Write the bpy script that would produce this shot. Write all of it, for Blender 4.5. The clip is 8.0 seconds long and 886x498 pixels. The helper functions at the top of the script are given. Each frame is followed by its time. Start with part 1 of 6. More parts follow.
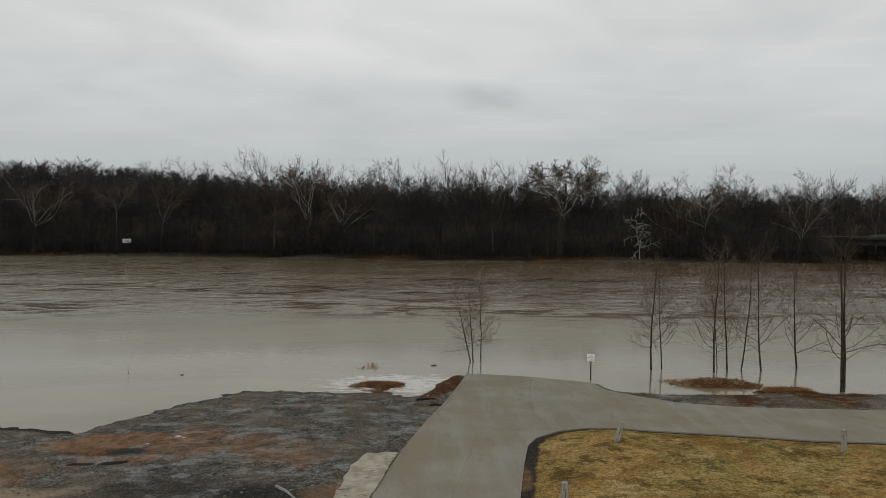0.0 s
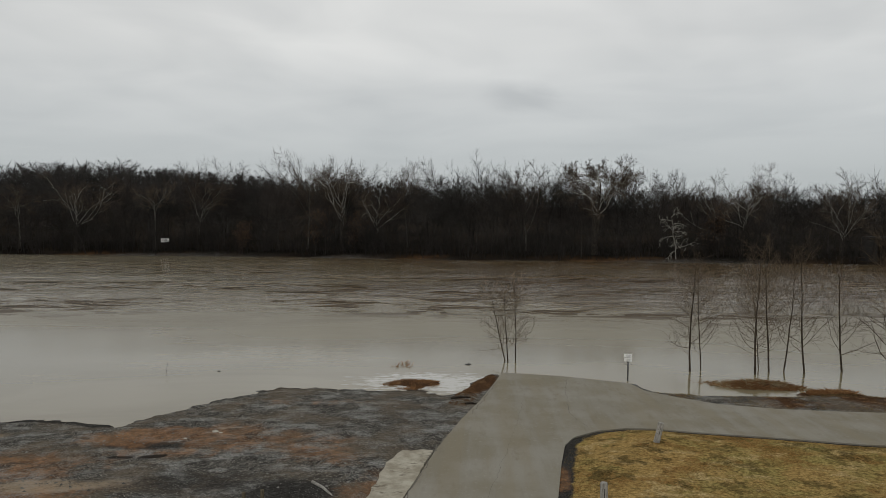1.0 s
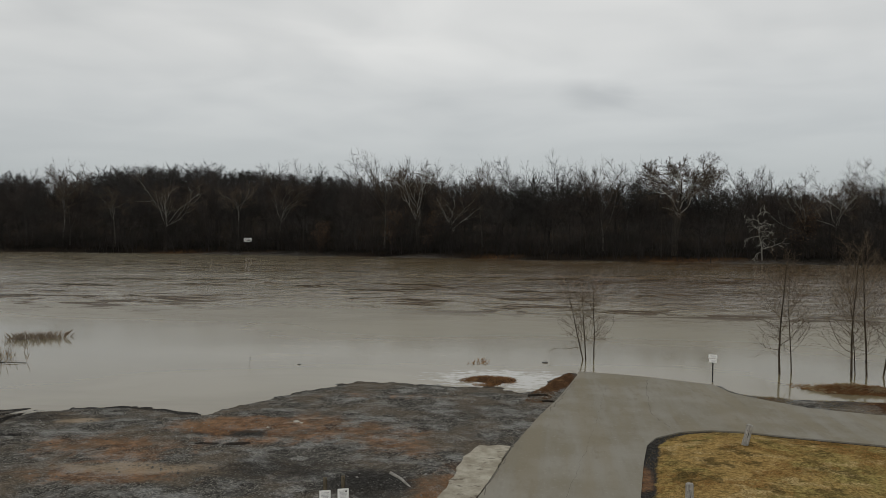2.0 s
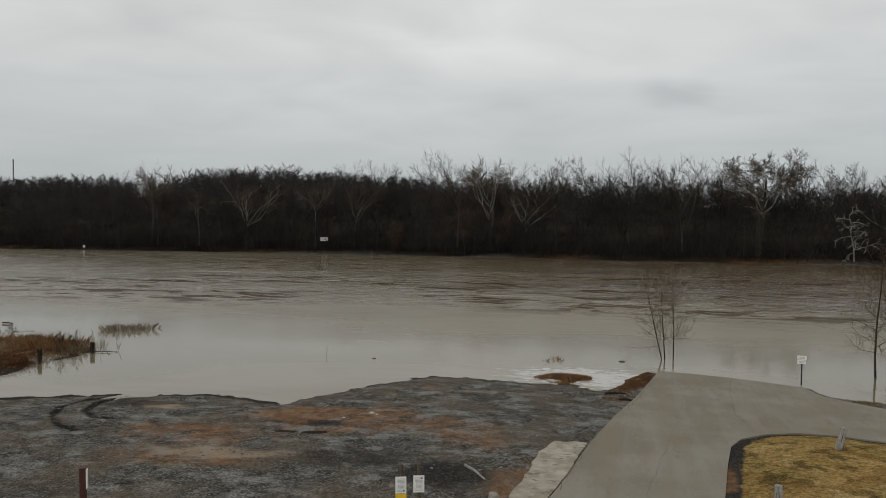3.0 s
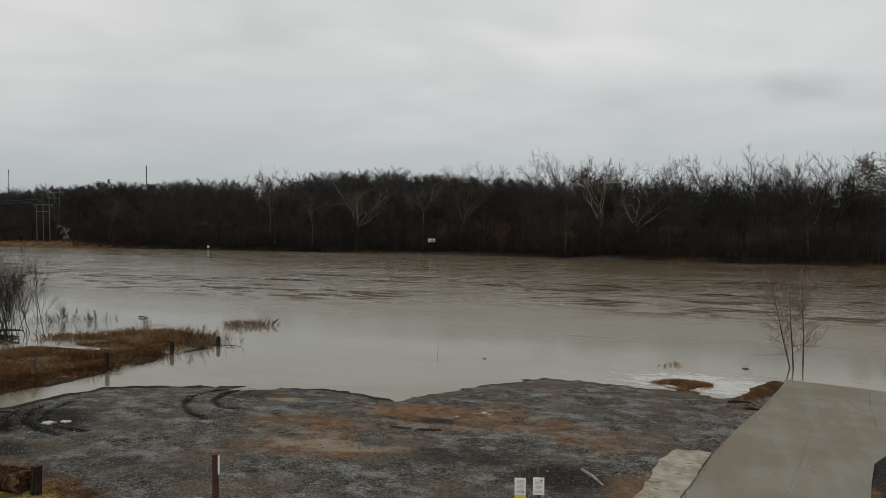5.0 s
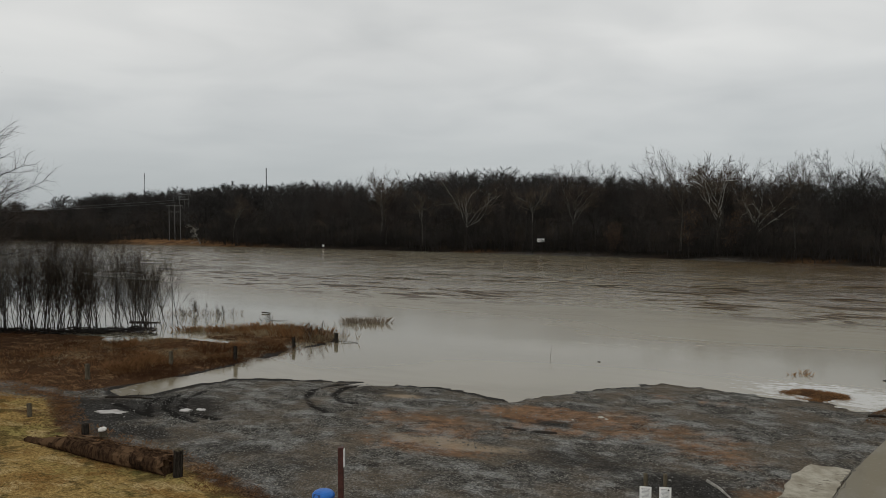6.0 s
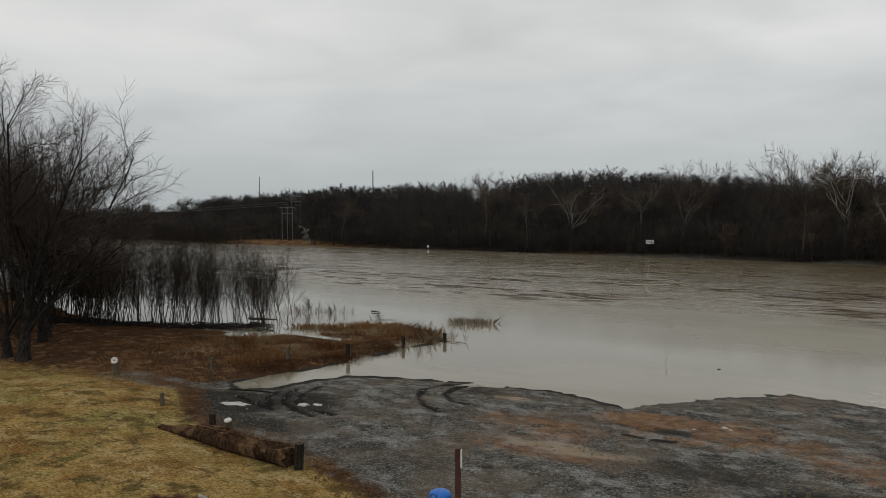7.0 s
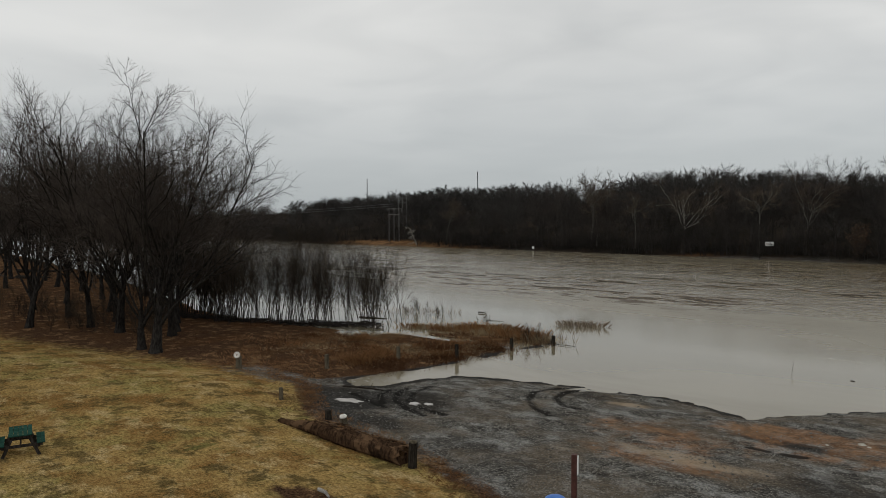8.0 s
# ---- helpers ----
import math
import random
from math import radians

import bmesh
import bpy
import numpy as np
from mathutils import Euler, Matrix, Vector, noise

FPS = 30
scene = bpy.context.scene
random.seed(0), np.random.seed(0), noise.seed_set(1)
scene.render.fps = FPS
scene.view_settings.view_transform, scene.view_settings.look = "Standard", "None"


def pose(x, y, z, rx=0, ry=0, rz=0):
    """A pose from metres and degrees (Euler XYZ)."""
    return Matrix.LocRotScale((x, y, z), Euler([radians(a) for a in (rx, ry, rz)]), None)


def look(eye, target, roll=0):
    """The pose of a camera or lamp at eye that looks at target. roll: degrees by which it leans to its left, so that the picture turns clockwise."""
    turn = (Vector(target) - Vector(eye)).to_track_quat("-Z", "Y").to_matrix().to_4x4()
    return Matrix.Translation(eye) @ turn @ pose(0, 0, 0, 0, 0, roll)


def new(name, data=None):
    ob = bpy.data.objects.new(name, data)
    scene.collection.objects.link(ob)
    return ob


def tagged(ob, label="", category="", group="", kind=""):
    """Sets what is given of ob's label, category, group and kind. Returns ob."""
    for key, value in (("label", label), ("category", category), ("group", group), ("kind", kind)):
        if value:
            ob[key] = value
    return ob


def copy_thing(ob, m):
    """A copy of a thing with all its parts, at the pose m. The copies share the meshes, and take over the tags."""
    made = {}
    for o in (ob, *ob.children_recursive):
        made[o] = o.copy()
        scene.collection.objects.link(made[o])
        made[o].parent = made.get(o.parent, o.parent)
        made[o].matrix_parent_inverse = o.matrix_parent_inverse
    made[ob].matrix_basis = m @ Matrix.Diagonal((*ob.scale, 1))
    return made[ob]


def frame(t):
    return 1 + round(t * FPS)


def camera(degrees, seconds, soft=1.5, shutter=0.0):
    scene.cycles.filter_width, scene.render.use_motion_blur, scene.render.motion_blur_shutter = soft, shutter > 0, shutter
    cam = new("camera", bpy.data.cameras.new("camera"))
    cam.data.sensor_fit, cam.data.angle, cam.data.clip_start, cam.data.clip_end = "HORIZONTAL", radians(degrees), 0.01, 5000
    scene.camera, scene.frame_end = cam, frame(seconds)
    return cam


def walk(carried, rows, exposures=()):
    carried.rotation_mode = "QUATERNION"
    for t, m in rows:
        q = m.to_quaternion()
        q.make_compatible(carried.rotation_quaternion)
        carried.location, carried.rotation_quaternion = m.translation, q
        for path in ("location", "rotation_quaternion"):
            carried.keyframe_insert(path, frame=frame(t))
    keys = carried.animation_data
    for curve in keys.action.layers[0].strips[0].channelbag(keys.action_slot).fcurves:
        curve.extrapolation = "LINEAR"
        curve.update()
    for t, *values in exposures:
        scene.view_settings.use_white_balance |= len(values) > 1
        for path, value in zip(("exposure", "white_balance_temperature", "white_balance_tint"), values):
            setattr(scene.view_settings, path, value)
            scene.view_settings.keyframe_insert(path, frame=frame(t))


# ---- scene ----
cam = camera(63.33, 8.0, soft=0.6)
PATH = [
    (0, pose(-0.000, 0.000, 9.500, 87.585, -0.192, 0.000)),
    (0.5, pose(-0.069, 0.101, 9.422, 87.616, -0.211, 0.267)),
    (1, pose(-0.148, 0.212, 9.329, 87.634, -0.201, 2.579)),
    (1.5, pose(-0.215, 0.307, 9.200, 87.651, -0.185, 5.610)),
    (2.8, pose(-0.399, 0.408, 8.766, 87.768, -0.120, 13.142)),
    (3, pose(-0.411, 0.448, 8.702, 87.768, -0.132, 14.305)),
    (3.5, pose(-0.441, 0.569, 8.588, 87.802, -0.131, 15.897)),
    (4, pose(-0.514, 0.624, 8.577, 87.845, -0.176, 15.876)),
    (4.5, pose(-0.639, 0.625, 8.575, 87.869, -0.178, 18.220)),
    (4.7, pose(-0.704, 0.592, 8.584, 87.891, -0.101, 20.004)),
    (5.8, pose(-1.026, 0.306, 8.645, 87.830, -0.064, 29.576)),
    (6, pose(-1.100, 0.297, 8.654, 87.857, -0.038, 31.256)),
    (6.5, pose(-1.353, 0.288, 8.629, 87.903, -0.034, 35.377)),
    (7, pose(-1.604, 0.245, 8.617, 87.940, -0.030, 39.429)),
    (7.5, pose(-1.813, 0.181, 8.609, 87.981, 0.007, 43.534)),
    (8, pose(-1.936, 0.113, 8.627, 88.014, 0.003, 47.692)),
]
walk(cam, PATH)

# ---- world and sun ----
SUN_EL, SUN_AZ = radians(38), radians(200)
world = bpy.data.worlds.new("overcast")
scene.world = world
world.use_nodes = True
wt = world.node_tree
wt.nodes.clear()


def wnode(kind, **inputs):
    n = wt.nodes.new(kind)
    for k, v in inputs.items():
        n.inputs[k].default_value = v
    return n


def build_world():
    L = wt.links.new
    sky = wnode("ShaderNodeTexSky")
    sky.sky_type, sky.sun_disc = "NISHITA", False
    sky.sun_elevation, sky.sun_rotation = SUN_EL, SUN_AZ
    co = wnode("ShaderNodeTexCoord")
    sep = wnode("ShaderNodeSeparateXYZ")
    L(co.outputs["Generated"], sep.inputs[0])
    up = wt.nodes.new("ShaderNodeMath"); up.operation = "MAXIMUM"; up.inputs[1].default_value = 0.0
    L(sep.outputs["Z"], up.inputs[0])
    lift = wt.nodes.new("ShaderNodeMath"); lift.operation = "ADD"; lift.inputs[1].default_value = 0.12
    L(up.outputs[0], lift.inputs[0])
    dx = wt.nodes.new("ShaderNodeMath"); dx.operation = "DIVIDE"
    dy = wt.nodes.new("ShaderNodeMath"); dy.operation = "DIVIDE"
    L(sep.outputs["X"], dx.inputs[0]); L(lift.outputs[0], dx.inputs[1])
    L(sep.outputs["Y"], dy.inputs[0]); L(lift.outputs[0], dy.inputs[1])
    flat = wt.nodes.new("ShaderNodeCombineXYZ")
    L(dx.outputs[0], flat.inputs[0]); L(dy.outputs[0], flat.inputs[1])
    n1 = wnode("ShaderNodeTexNoise", Scale=0.7, Detail=4.0, Roughness=0.45, Distortion=0.5)
    n2 = wnode("ShaderNodeTexNoise", Scale=1.7, Detail=3.0, Roughness=0.45, Distortion=0.6)
    shift = wt.nodes.new("ShaderNodeVectorMath"); shift.operation = "ADD"; shift.inputs[1].default_value = (3.1, 7.7, 0)
    L(flat.outputs[0], n1.inputs["Vector"]); L(flat.outputs[0], shift.inputs[0]); L(shift.outputs[0], n2.inputs["Vector"])
    mixn = wt.nodes.new("ShaderNodeMath"); mixn.operation = "MULTIPLY_ADD"; mixn.inputs[1].default_value = 0.45
    L(n2.outputs[0], mixn.inputs[0]); L(n1.outputs[0], mixn.inputs[2])
    ramp = wt.nodes.new("ShaderNodeValToRGB")
    e = ramp.color_ramp.elements
    e[0].position, e[0].color = 0.46, (0.565, 0.574, 0.568, 1)
    e[1].position, e[1].color = 0.86, (0.755, 0.755, 0.735, 1)
    L(mixn.outputs[0], ramp.inputs[0])
    low = wt.nodes.new("ShaderNodeMapRange")
    low.inputs[1].default_value, low.inputs[2].default_value, low.inputs[3].default_value, low.inputs[4].default_value = 0.03, 0.23, 1.0, 0.0
    L(up.outputs[0], low.inputs[0])
    mix = wt.nodes.new("ShaderNodeMix"); mix.data_type = "RGBA"
    mix.inputs[7].default_value = (0.425, 0.455, 0.470, 1)
    L(low.outputs[0], mix.inputs[0]); L(ramp.outputs[0], mix.inputs[6])
    # one darker wisp low over the river
    warp = wt.nodes.new("ShaderNodeVectorMath"); warp.operation = "MULTIPLY_ADD"
    warp.inputs[1].default_value = (0.35, 0.35, 0.0)
    L(n2.outputs["Color"], warp.inputs[0]); L(flat.outputs[0], warp.inputs[2])
    at = wt.nodes.new("ShaderNodeMapping")
    at.inputs["Location"].default_value, at.inputs["Rotation"].default_value, at.inputs["Scale"].default_value = (-0.385 * 5.2, -3.62 * 3.4, 0), (0, 0, 0), (5.2, 3.4, 0)
    L(warp.outputs[0], at.inputs[0])
    far = wt.nodes.new("ShaderNodeVectorMath"); far.operation = "LENGTH"
    L(at.outputs[0], far.inputs[0])
    wisp = wt.nodes.new("ShaderNodeMapRange"); wisp.interpolation_type = "SMOOTHSTEP"
    wisp.inputs[1].default_value, wisp.inputs[2].default_value, wisp.inputs[3].default_value, wisp.inputs[4].default_value = 0.15, 1.25, 0.42, 0.0
    L(far.outputs["Value"], wisp.inputs[0])
    smoke = wt.nodes.new("ShaderNodeMix"); smoke.data_type = "RGBA"
    smoke.inputs[7].default_value = (0.36, 0.375, 0.385, 1)
    L(wisp.outputs[0], smoke.inputs[0]); L(mix.outputs[2], smoke.inputs[6])
    clouds = wnode("ShaderNodeBackground", Strength=1.0)
    L(smoke.outputs[2], clouds.inputs[0])
    clear = wnode("ShaderNodeBackground", Strength=0.1)
    L(sky.outputs[0], clear.inputs[0])
    both = wt.nodes.new("ShaderNodeMixShader"); both.inputs[0].default_value = 0.94
    L(clear.outputs[0], both.inputs[1]); L(clouds.outputs[0], both.inputs[2])
    out = wt.nodes.new("ShaderNodeOutputWorld")
    L(both.outputs[0], out.inputs[0])


build_world()
sun = new("sun", bpy.data.lights.new("sun", "SUN"))
sun.data.energy, sun.data.angle, sun.data.color = 0.5, radians(30), (1.0, 0.96, 0.9)
sun.matrix_world = look((0, 0, 0), (-math.sin(SUN_AZ) * math.cos(SUN_EL), -math.cos(SUN_AZ) * math.cos(SUN_EL), -math.sin(SUN_EL)))


# ---- materials ----
class Nodes:
    """A node material under construction."""

    def __init__(self, name, rough=0.9, metal=0.0, spec=0.0):
        self.m = bpy.data.materials.new(name)
        self.m.use_nodes = True
        self.t = self.m.node_tree
        self.b = self.t.nodes["Principled BSDF"]
        self.b.inputs["Roughness"].default_value = rough
        self.b.inputs["Metallic"].default_value = metal
        self.b.inputs["Specular IOR Level"].default_value = spec
        self.co = self.t.nodes.new("ShaderNodeTexCoord").outputs["Object"]

    def link(self, a, b):
        self.t.links.new(a, b)

    def put(self, socket, v):
        if isinstance(v, bpy.types.NodeSocket):
            self.link(v, socket)
        elif isinstance(v, tuple):
            socket.default_value = (*v, 1) if len(v) == 3 and socket.type == "RGBA" else v
        else:
            socket.default_value = v

    def scaled(self, s, at=None):
        n = self.t.nodes.new("ShaderNodeMapping")
        n.inputs["Scale"].default_value = s
        self.link(at or self.co, n.inputs[0])
        return n.outputs[0]

    def noise(self, scale, detail=4.0, rough=0.55, at=None, warp=0.0):
        n = self.t.nodes.new("ShaderNodeTexNoise")
        for k, v in (("Scale", scale), ("Detail", detail), ("Roughness", rough), ("Distortion", warp)):
            n.inputs[k].default_value = v
        self.link(at or self.co, n.inputs["Vector"])
        return n.outputs[0]

    def voronoi(self, scale, at=None, colour=False):
        n = self.t.nodes.new("ShaderNodeTexVoronoi")
        n.inputs["Scale"].default_value = scale
        self.link(at or self.co, n.inputs["Vector"])
        return n.outputs["Color" if colour else "Distance"]

    def wave(self, scale, warp, at=None):
        n = self.t.nodes.new("ShaderNodeTexWave")
        n.inputs["Scale"].default_value, n.inputs["Distortion"].default_value = scale, warp
        n.inputs["Detail"].default_value = 3
        self.link(at or self.co, n.inputs["Vector"])
        return n.outputs["Fac"]

    def attr(self, name):
        n = self.t.nodes.new("ShaderNodeAttribute")
        n.attribute_name = name
        return n.outputs["Fac"]

    def rand(self):
        return self.t.nodes.new("ShaderNodeObjectInfo").outputs["Random"]

    def island(self):
        return self.t.nodes.new("ShaderNodeNewGeometry").outputs["Random Per Island"]

    def math(self, op, a, b=0.0, c=0.0):
        n = self.t.nodes.new("ShaderNodeMath")
        n.operation = op
        for s, v in zip(n.inputs, (a, b, c)):
            self.put(s, v)
        return n.outputs[0]

    def span(self, v, a, b, lo=0.0, hi=1.0):
        n = self.t.nodes.new("ShaderNodeMapRange")
        n.interpolation_type = "SMOOTHSTEP"
        for s, x in zip(n.inputs, (v, a, b, lo, hi)):
            self.put(s, x)
        return n.outputs[0]

    def mix(self, f, a, b):
        n = self.t.nodes.new("ShaderNodeMix")
        n.data_type = "RGBA"
        self.put(n.inputs[0], f), self.put(n.inputs[6], a), self.put(n.inputs[7], b)
        return n.outputs[2]

    def done(self, colour=None, rough=None, bump=None, depth=0.02, strength=1.0):
        if colour is not None:
            self.put(self.b.inputs["Base Color"], colour)
        if rough is not None:
            self.put(self.b.inputs["Roughness"], rough)
        if bump is not None:
            n = self.t.nodes.new("ShaderNodeBump")
            n.inputs["Distance"].default_value, n.inputs["Strength"].default_value = depth, strength
            self.link(bump, n.inputs["Height"])
            self.link(n.outputs[0], self.b.inputs["Normal"])
        return self.m


def ground_material():
    n = Nodes("ground", 0.95)
    big, mid, fine = n.noise(0.35, 5), n.noise(2.2, 6, 0.65), n.noise(14, 6, 0.7)
    grain = n.noise(38, 3, 0.6)
    streak = n.noise(1.0, 6, 0.68, n.scaled((0.85, 1.2, 1)))
    specks = n.voronoi(17, colour=True)

    def blot(key, by, k, lo, hi):
        return n.span(n.math("ADD", n.attr(key), n.math("MULTIPLY", n.math("SUBTRACT", by, 0.5), k)), lo, hi)

    # gravel: dark crushed stone with pale chips, brown fines and damp patches
    gravel = n.mix(n.span(mid, 0.35, 0.68), (0.042, 0.040, 0.036), (0.125, 0.118, 0.104))
    gravel = n.mix(n.span(fine, 0.42, 0.60, 0, 0.8), gravel, (0.019, 0.018, 0.017))
    pale = n.mix(n.span(fine, 0.42, 0.58), (0.088, 0.088, 0.084), (0.285, 0.282, 0.268))
    gravel = n.mix(n.span(streak, 0.47, 0.62, 0, 0.85), gravel, pale)
    chip = n.math("MULTIPLY", n.span(specks, 0.52, 0.72), n.span(grain, 0.46, 0.60))
    gravel = n.mix(n.math("MULTIPLY", chip, 0.8), gravel, (0.34, 0.322, 0.28))
    gravel = n.mix(n.span(big, 0.45, 0.62, 0, 0.6), gravel, n.mix(n.span(fine, 0.4, 0.6), (0.060, 0.047, 0.033), (0.165, 0.132, 0.096)))
    wet = blot("wet", mid, 0.9, 0.3, 0.75)
    gravel = n.mix(n.math("MULTIPLY", wet, 0.88), gravel, n.mix(n.span(fine, 0.4, 0.62), (0.015, 0.014, 0.013), (0.044, 0.042, 0.039)))
    rusty = n.mix(n.span(mid, 0.35, 0.7), (0.140, 0.074, 0.037), (0.285, 0.155, 0.080))
    rusty = n.mix(n.span(fine, 0.5, 0.66, 0, 0.5), rusty, (0.10, 0.055, 0.030))
    rust = blot("rust", n.noise(0.75, 7, 0.7, None, 0.6), 2.0, 0.28, 0.85)
    c = n.mix(n.math("MULTIPLY", rust, n.span(fine, 0.34, 0.60, 0.95, 0.45)), gravel, rusty)
    sand = blot("sand", streak, 1.0, 0.3, 0.8)
    c = n.mix(n.math("MULTIPLY", sand, n.span(fine, 0.36, 0.6, 0.85, 0.4)), c, (0.31, 0.235, 0.158))
    rut = blot("rut", fine, 0.6, 0.2, 0.6)
    c = n.mix(n.math("MULTIPLY", rut, 0.9), c, (0.015, 0.014, 0.013))
    # dormant lawn: straw, brown thatch, bare dark soil, a little green
    tuft = n.noise(8, 7, 0.75, n.scaled((0.85, 1.15, 1)))
    wide, mottle = n.noise(0.28, 6, 0.68), n.noise(0.9, 8, 0.74)
    lawn = n.mix(n.span(tuft, 0.36, 0.62), (0.150, 0.094, 0.032), (0.41, 0.280, 0.108))
    lawn = n.mix(n.span(wide, 0.46, 0.60, 0, 0.7), lawn, n.mix(n.span(tuft, 0.4, 0.6), (0.095, 0.086, 0.026), (0.30, 0.262, 0.095)))
    lawn = n.mix(n.span(n.noise(0.36, 8, 0.74), 0.46, 0.60, 0, 0.9), lawn, n.mix(n.span(fine, 0.38, 0.6), (0.075, 0.041, 0.013), (0.27, 0.150, 0.050)))
    lawn = n.mix(n.span(n.noise(0.8, 8, 0.76, n.scaled((0.8, 1.2, 1))), 0.51, 0.62, 0, 0.85), lawn, n.mix(n.span(fine, 0.4, 0.6), (0.25, 0.178, 0.076), (0.53, 0.405, 0.205)))
    lawn = n.mix(n.span(mottle, 0.50, 0.60, 0, 0.85), lawn, n.mix(n.span(fine, 0.4, 0.6), (0.034, 0.028, 0.012), (0.125, 0.090, 0.034)))
    lawn = n.mix(n.span(n.noise(0.55, 6, 0.7, n.scaled((1.1, 0.8, 1))), 0.60, 0.68, 0, 0.7), lawn, n.mix(n.span(fine, 0.4, 0.6), (0.045, 0.052, 0.016), (0.15, 0.150, 0.048)))
    lawn = n.mix(n.span(n.noise(22, 4, 0.8), 0.48, 0.62, 0, 0.5), lawn, (0.052, 0.034, 0.013))
    onlawn = blot("lawn", n.noise(1.6, 7, 0.72), 1.5, 0.30, 0.70)
    c = n.mix(onlawn, c, lawn)
    # fallen leaves and dead weeds
    litter = n.mix(n.span(fine, 0.36, 0.62), (0.016, 0.011, 0.008), (0.090, 0.050, 0.028))
    litter = n.mix(n.span(big, 0.45, 0.62, 0, 0.5), litter, (0.075, 0.038, 0.018))
    litter = n.mix(n.span(n.noise(1.3, 6, 0.68), 0.51, 0.63, 0, 0.8), litter, n.mix(n.span(fine, 0.4, 0.6), (0.075, 0.044, 0.021), (0.25, 0.155, 0.080)))
    onlit = blot("litter", mid, 0.9, 0.3, 0.7)
    c = n.mix(onlit, c, litter)
    # far bank leaf litter, made darker in place of shade under the woods
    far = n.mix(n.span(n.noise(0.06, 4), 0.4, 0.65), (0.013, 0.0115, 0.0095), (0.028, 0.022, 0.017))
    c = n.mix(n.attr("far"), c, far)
    clay = n.mix(n.span(n.noise(0.25, 4), 0.35, 0.65), (0.10, 0.055, 0.028), (0.26, 0.145, 0.065))
    c = n.mix(n.attr("clay"), c, clay)
    h = n.math("ADD", n.math("MULTIPLY", fine, 0.7), n.math("MULTIPLY", n.voronoi(17), 0.5))
    return n.done(c, None, h, 0.04, 0.8)


def water_material():
    n = Nodes("muddy_water", 0.06, spec=0.5)
    n.b.inputs["IOR"].default_value = 1.33
    silt = n.mix(n.span(n.noise(0.09, 5, 0.6, n.scaled((0.5, 1.2, 1)), 1.0), 0.35, 0.65), (0.165, 0.141, 0.094), (0.208, 0.182, 0.128))
    silt = n.mix(n.math("MULTIPLY", n.attr("brown"), 0.8), silt, (0.170, 0.145, 0.082))
    rush, rip = n.attr("rush"), n.attr("ripple")
    dark = n.span(n.noise(0.05, 5, 0.62, n.scaled((0.5, 1.5, 1)), 0.6), 0.36, 0.60, 0.05, 0.50)
    brown = n.attr("brown")
    silt = n.mix(n.math("MULTIPLY", rush, n.span(brown, 0, 1, 0.0, 0.8)), silt, (0.112, 0.077, 0.036))
    dark = n.math("MULTIPLY", dark, n.span(brown, 0, 1, 0.3, 1.4))
    silt = n.mix(n.math("MULTIPLY", rush, dark), silt, (0.068, 0.041, 0.019))
    film = n.span(n.math("ADD", n.attr("film"), n.math("MULTIPLY", n.math("SUBTRACT", n.noise(1.6, 8, 0.74, n.scaled((0.6, 1.3, 1))), 0.5), 2.4)), 0.4, 0.85)
    silt = n.mix(n.math("MULTIPLY", film, 0.65), silt, (0.52, 0.52, 0.50))
    chop = n.math("MULTIPLY", n.math("MULTIPLY", n.noise(0.5, 2, 0.5, n.scaled((0.85, 1.15, 1)), 0.5), n.math("ADD", n.math("MULTIPLY", n.math("MULTIPLY", rush, n.span(n.noise(0.06, 3, 0.5, n.scaled((0.6, 1.3, 1))), 0.38, 0.62, 0.35, 1.2)), 0.9), n.math("MULTIPLY", rip, 0.045))), 0.46)
    chop = n.math("MULTIPLY", chop, n.span(brown, 0, 1, 0.6, 1.0))
    calm = n.math("MULTIPLY", n.noise(0.7, 3, 0.5, n.scaled((0.5, 1.3, 1))), 0.0035)
    ring = n.math("MULTIPLY", n.noise(4.5, 2, 0.5), 0.0006)
    # gathered patches of standing waves; near faces painted dark, their sky reflection cut
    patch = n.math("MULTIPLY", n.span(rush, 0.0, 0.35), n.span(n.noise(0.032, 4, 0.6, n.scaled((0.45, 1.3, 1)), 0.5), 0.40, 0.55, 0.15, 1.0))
    dark_crest = n.math("MULTIPLY", n.span(n.noise(0.40, 4, 0.62, n.scaled((0.40, 0.95, 1)), 0.8), 0.515, 0.57), patch)
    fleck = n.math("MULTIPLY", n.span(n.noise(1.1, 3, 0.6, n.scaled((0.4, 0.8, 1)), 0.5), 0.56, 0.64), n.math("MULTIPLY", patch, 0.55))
    dark_crest = n.math("MAXIMUM", dark_crest, fleck)
    silt = n.mix(n.math("MULTIPLY", dark_crest, 0.85), silt, (0.052, 0.031, 0.015))
    n.put(n.b.inputs["Specular IOR Level"], n.span(dark_crest, 0, 1, 0.5, 0.02))
    boil = n.math("MULTIPLY", n.math("MULTIPLY", n.attr("lee"), n.span(brown, 0, 1, 0.3, 1.0)), n.span(n.noise(0.2, 4, 0.6, n.scaled((0.4, 1.2, 1)), 0.6), 0.34, 0.6, 1.0, 0.35))
    chop = n.math("MULTIPLY", chop, n.math("SUBTRACT", 1.0, n.math("MULTIPLY", boil, 0.92)))
    rough = n.math("SUBTRACT", n.math("SUBTRACT", n.span(rip, 0, 1, 0.08, 0.32), n.math("MULTIPLY", rush, 0.13)), n.math("MULTIPLY", boil, 0.08))
    return n.done(silt, rough, n.math("ADD", chop, n.math("ADD", calm, n.math("ADD", ring, n.math("MULTIPLY", dark_crest, 0.12)))), 1.0, 1.0)


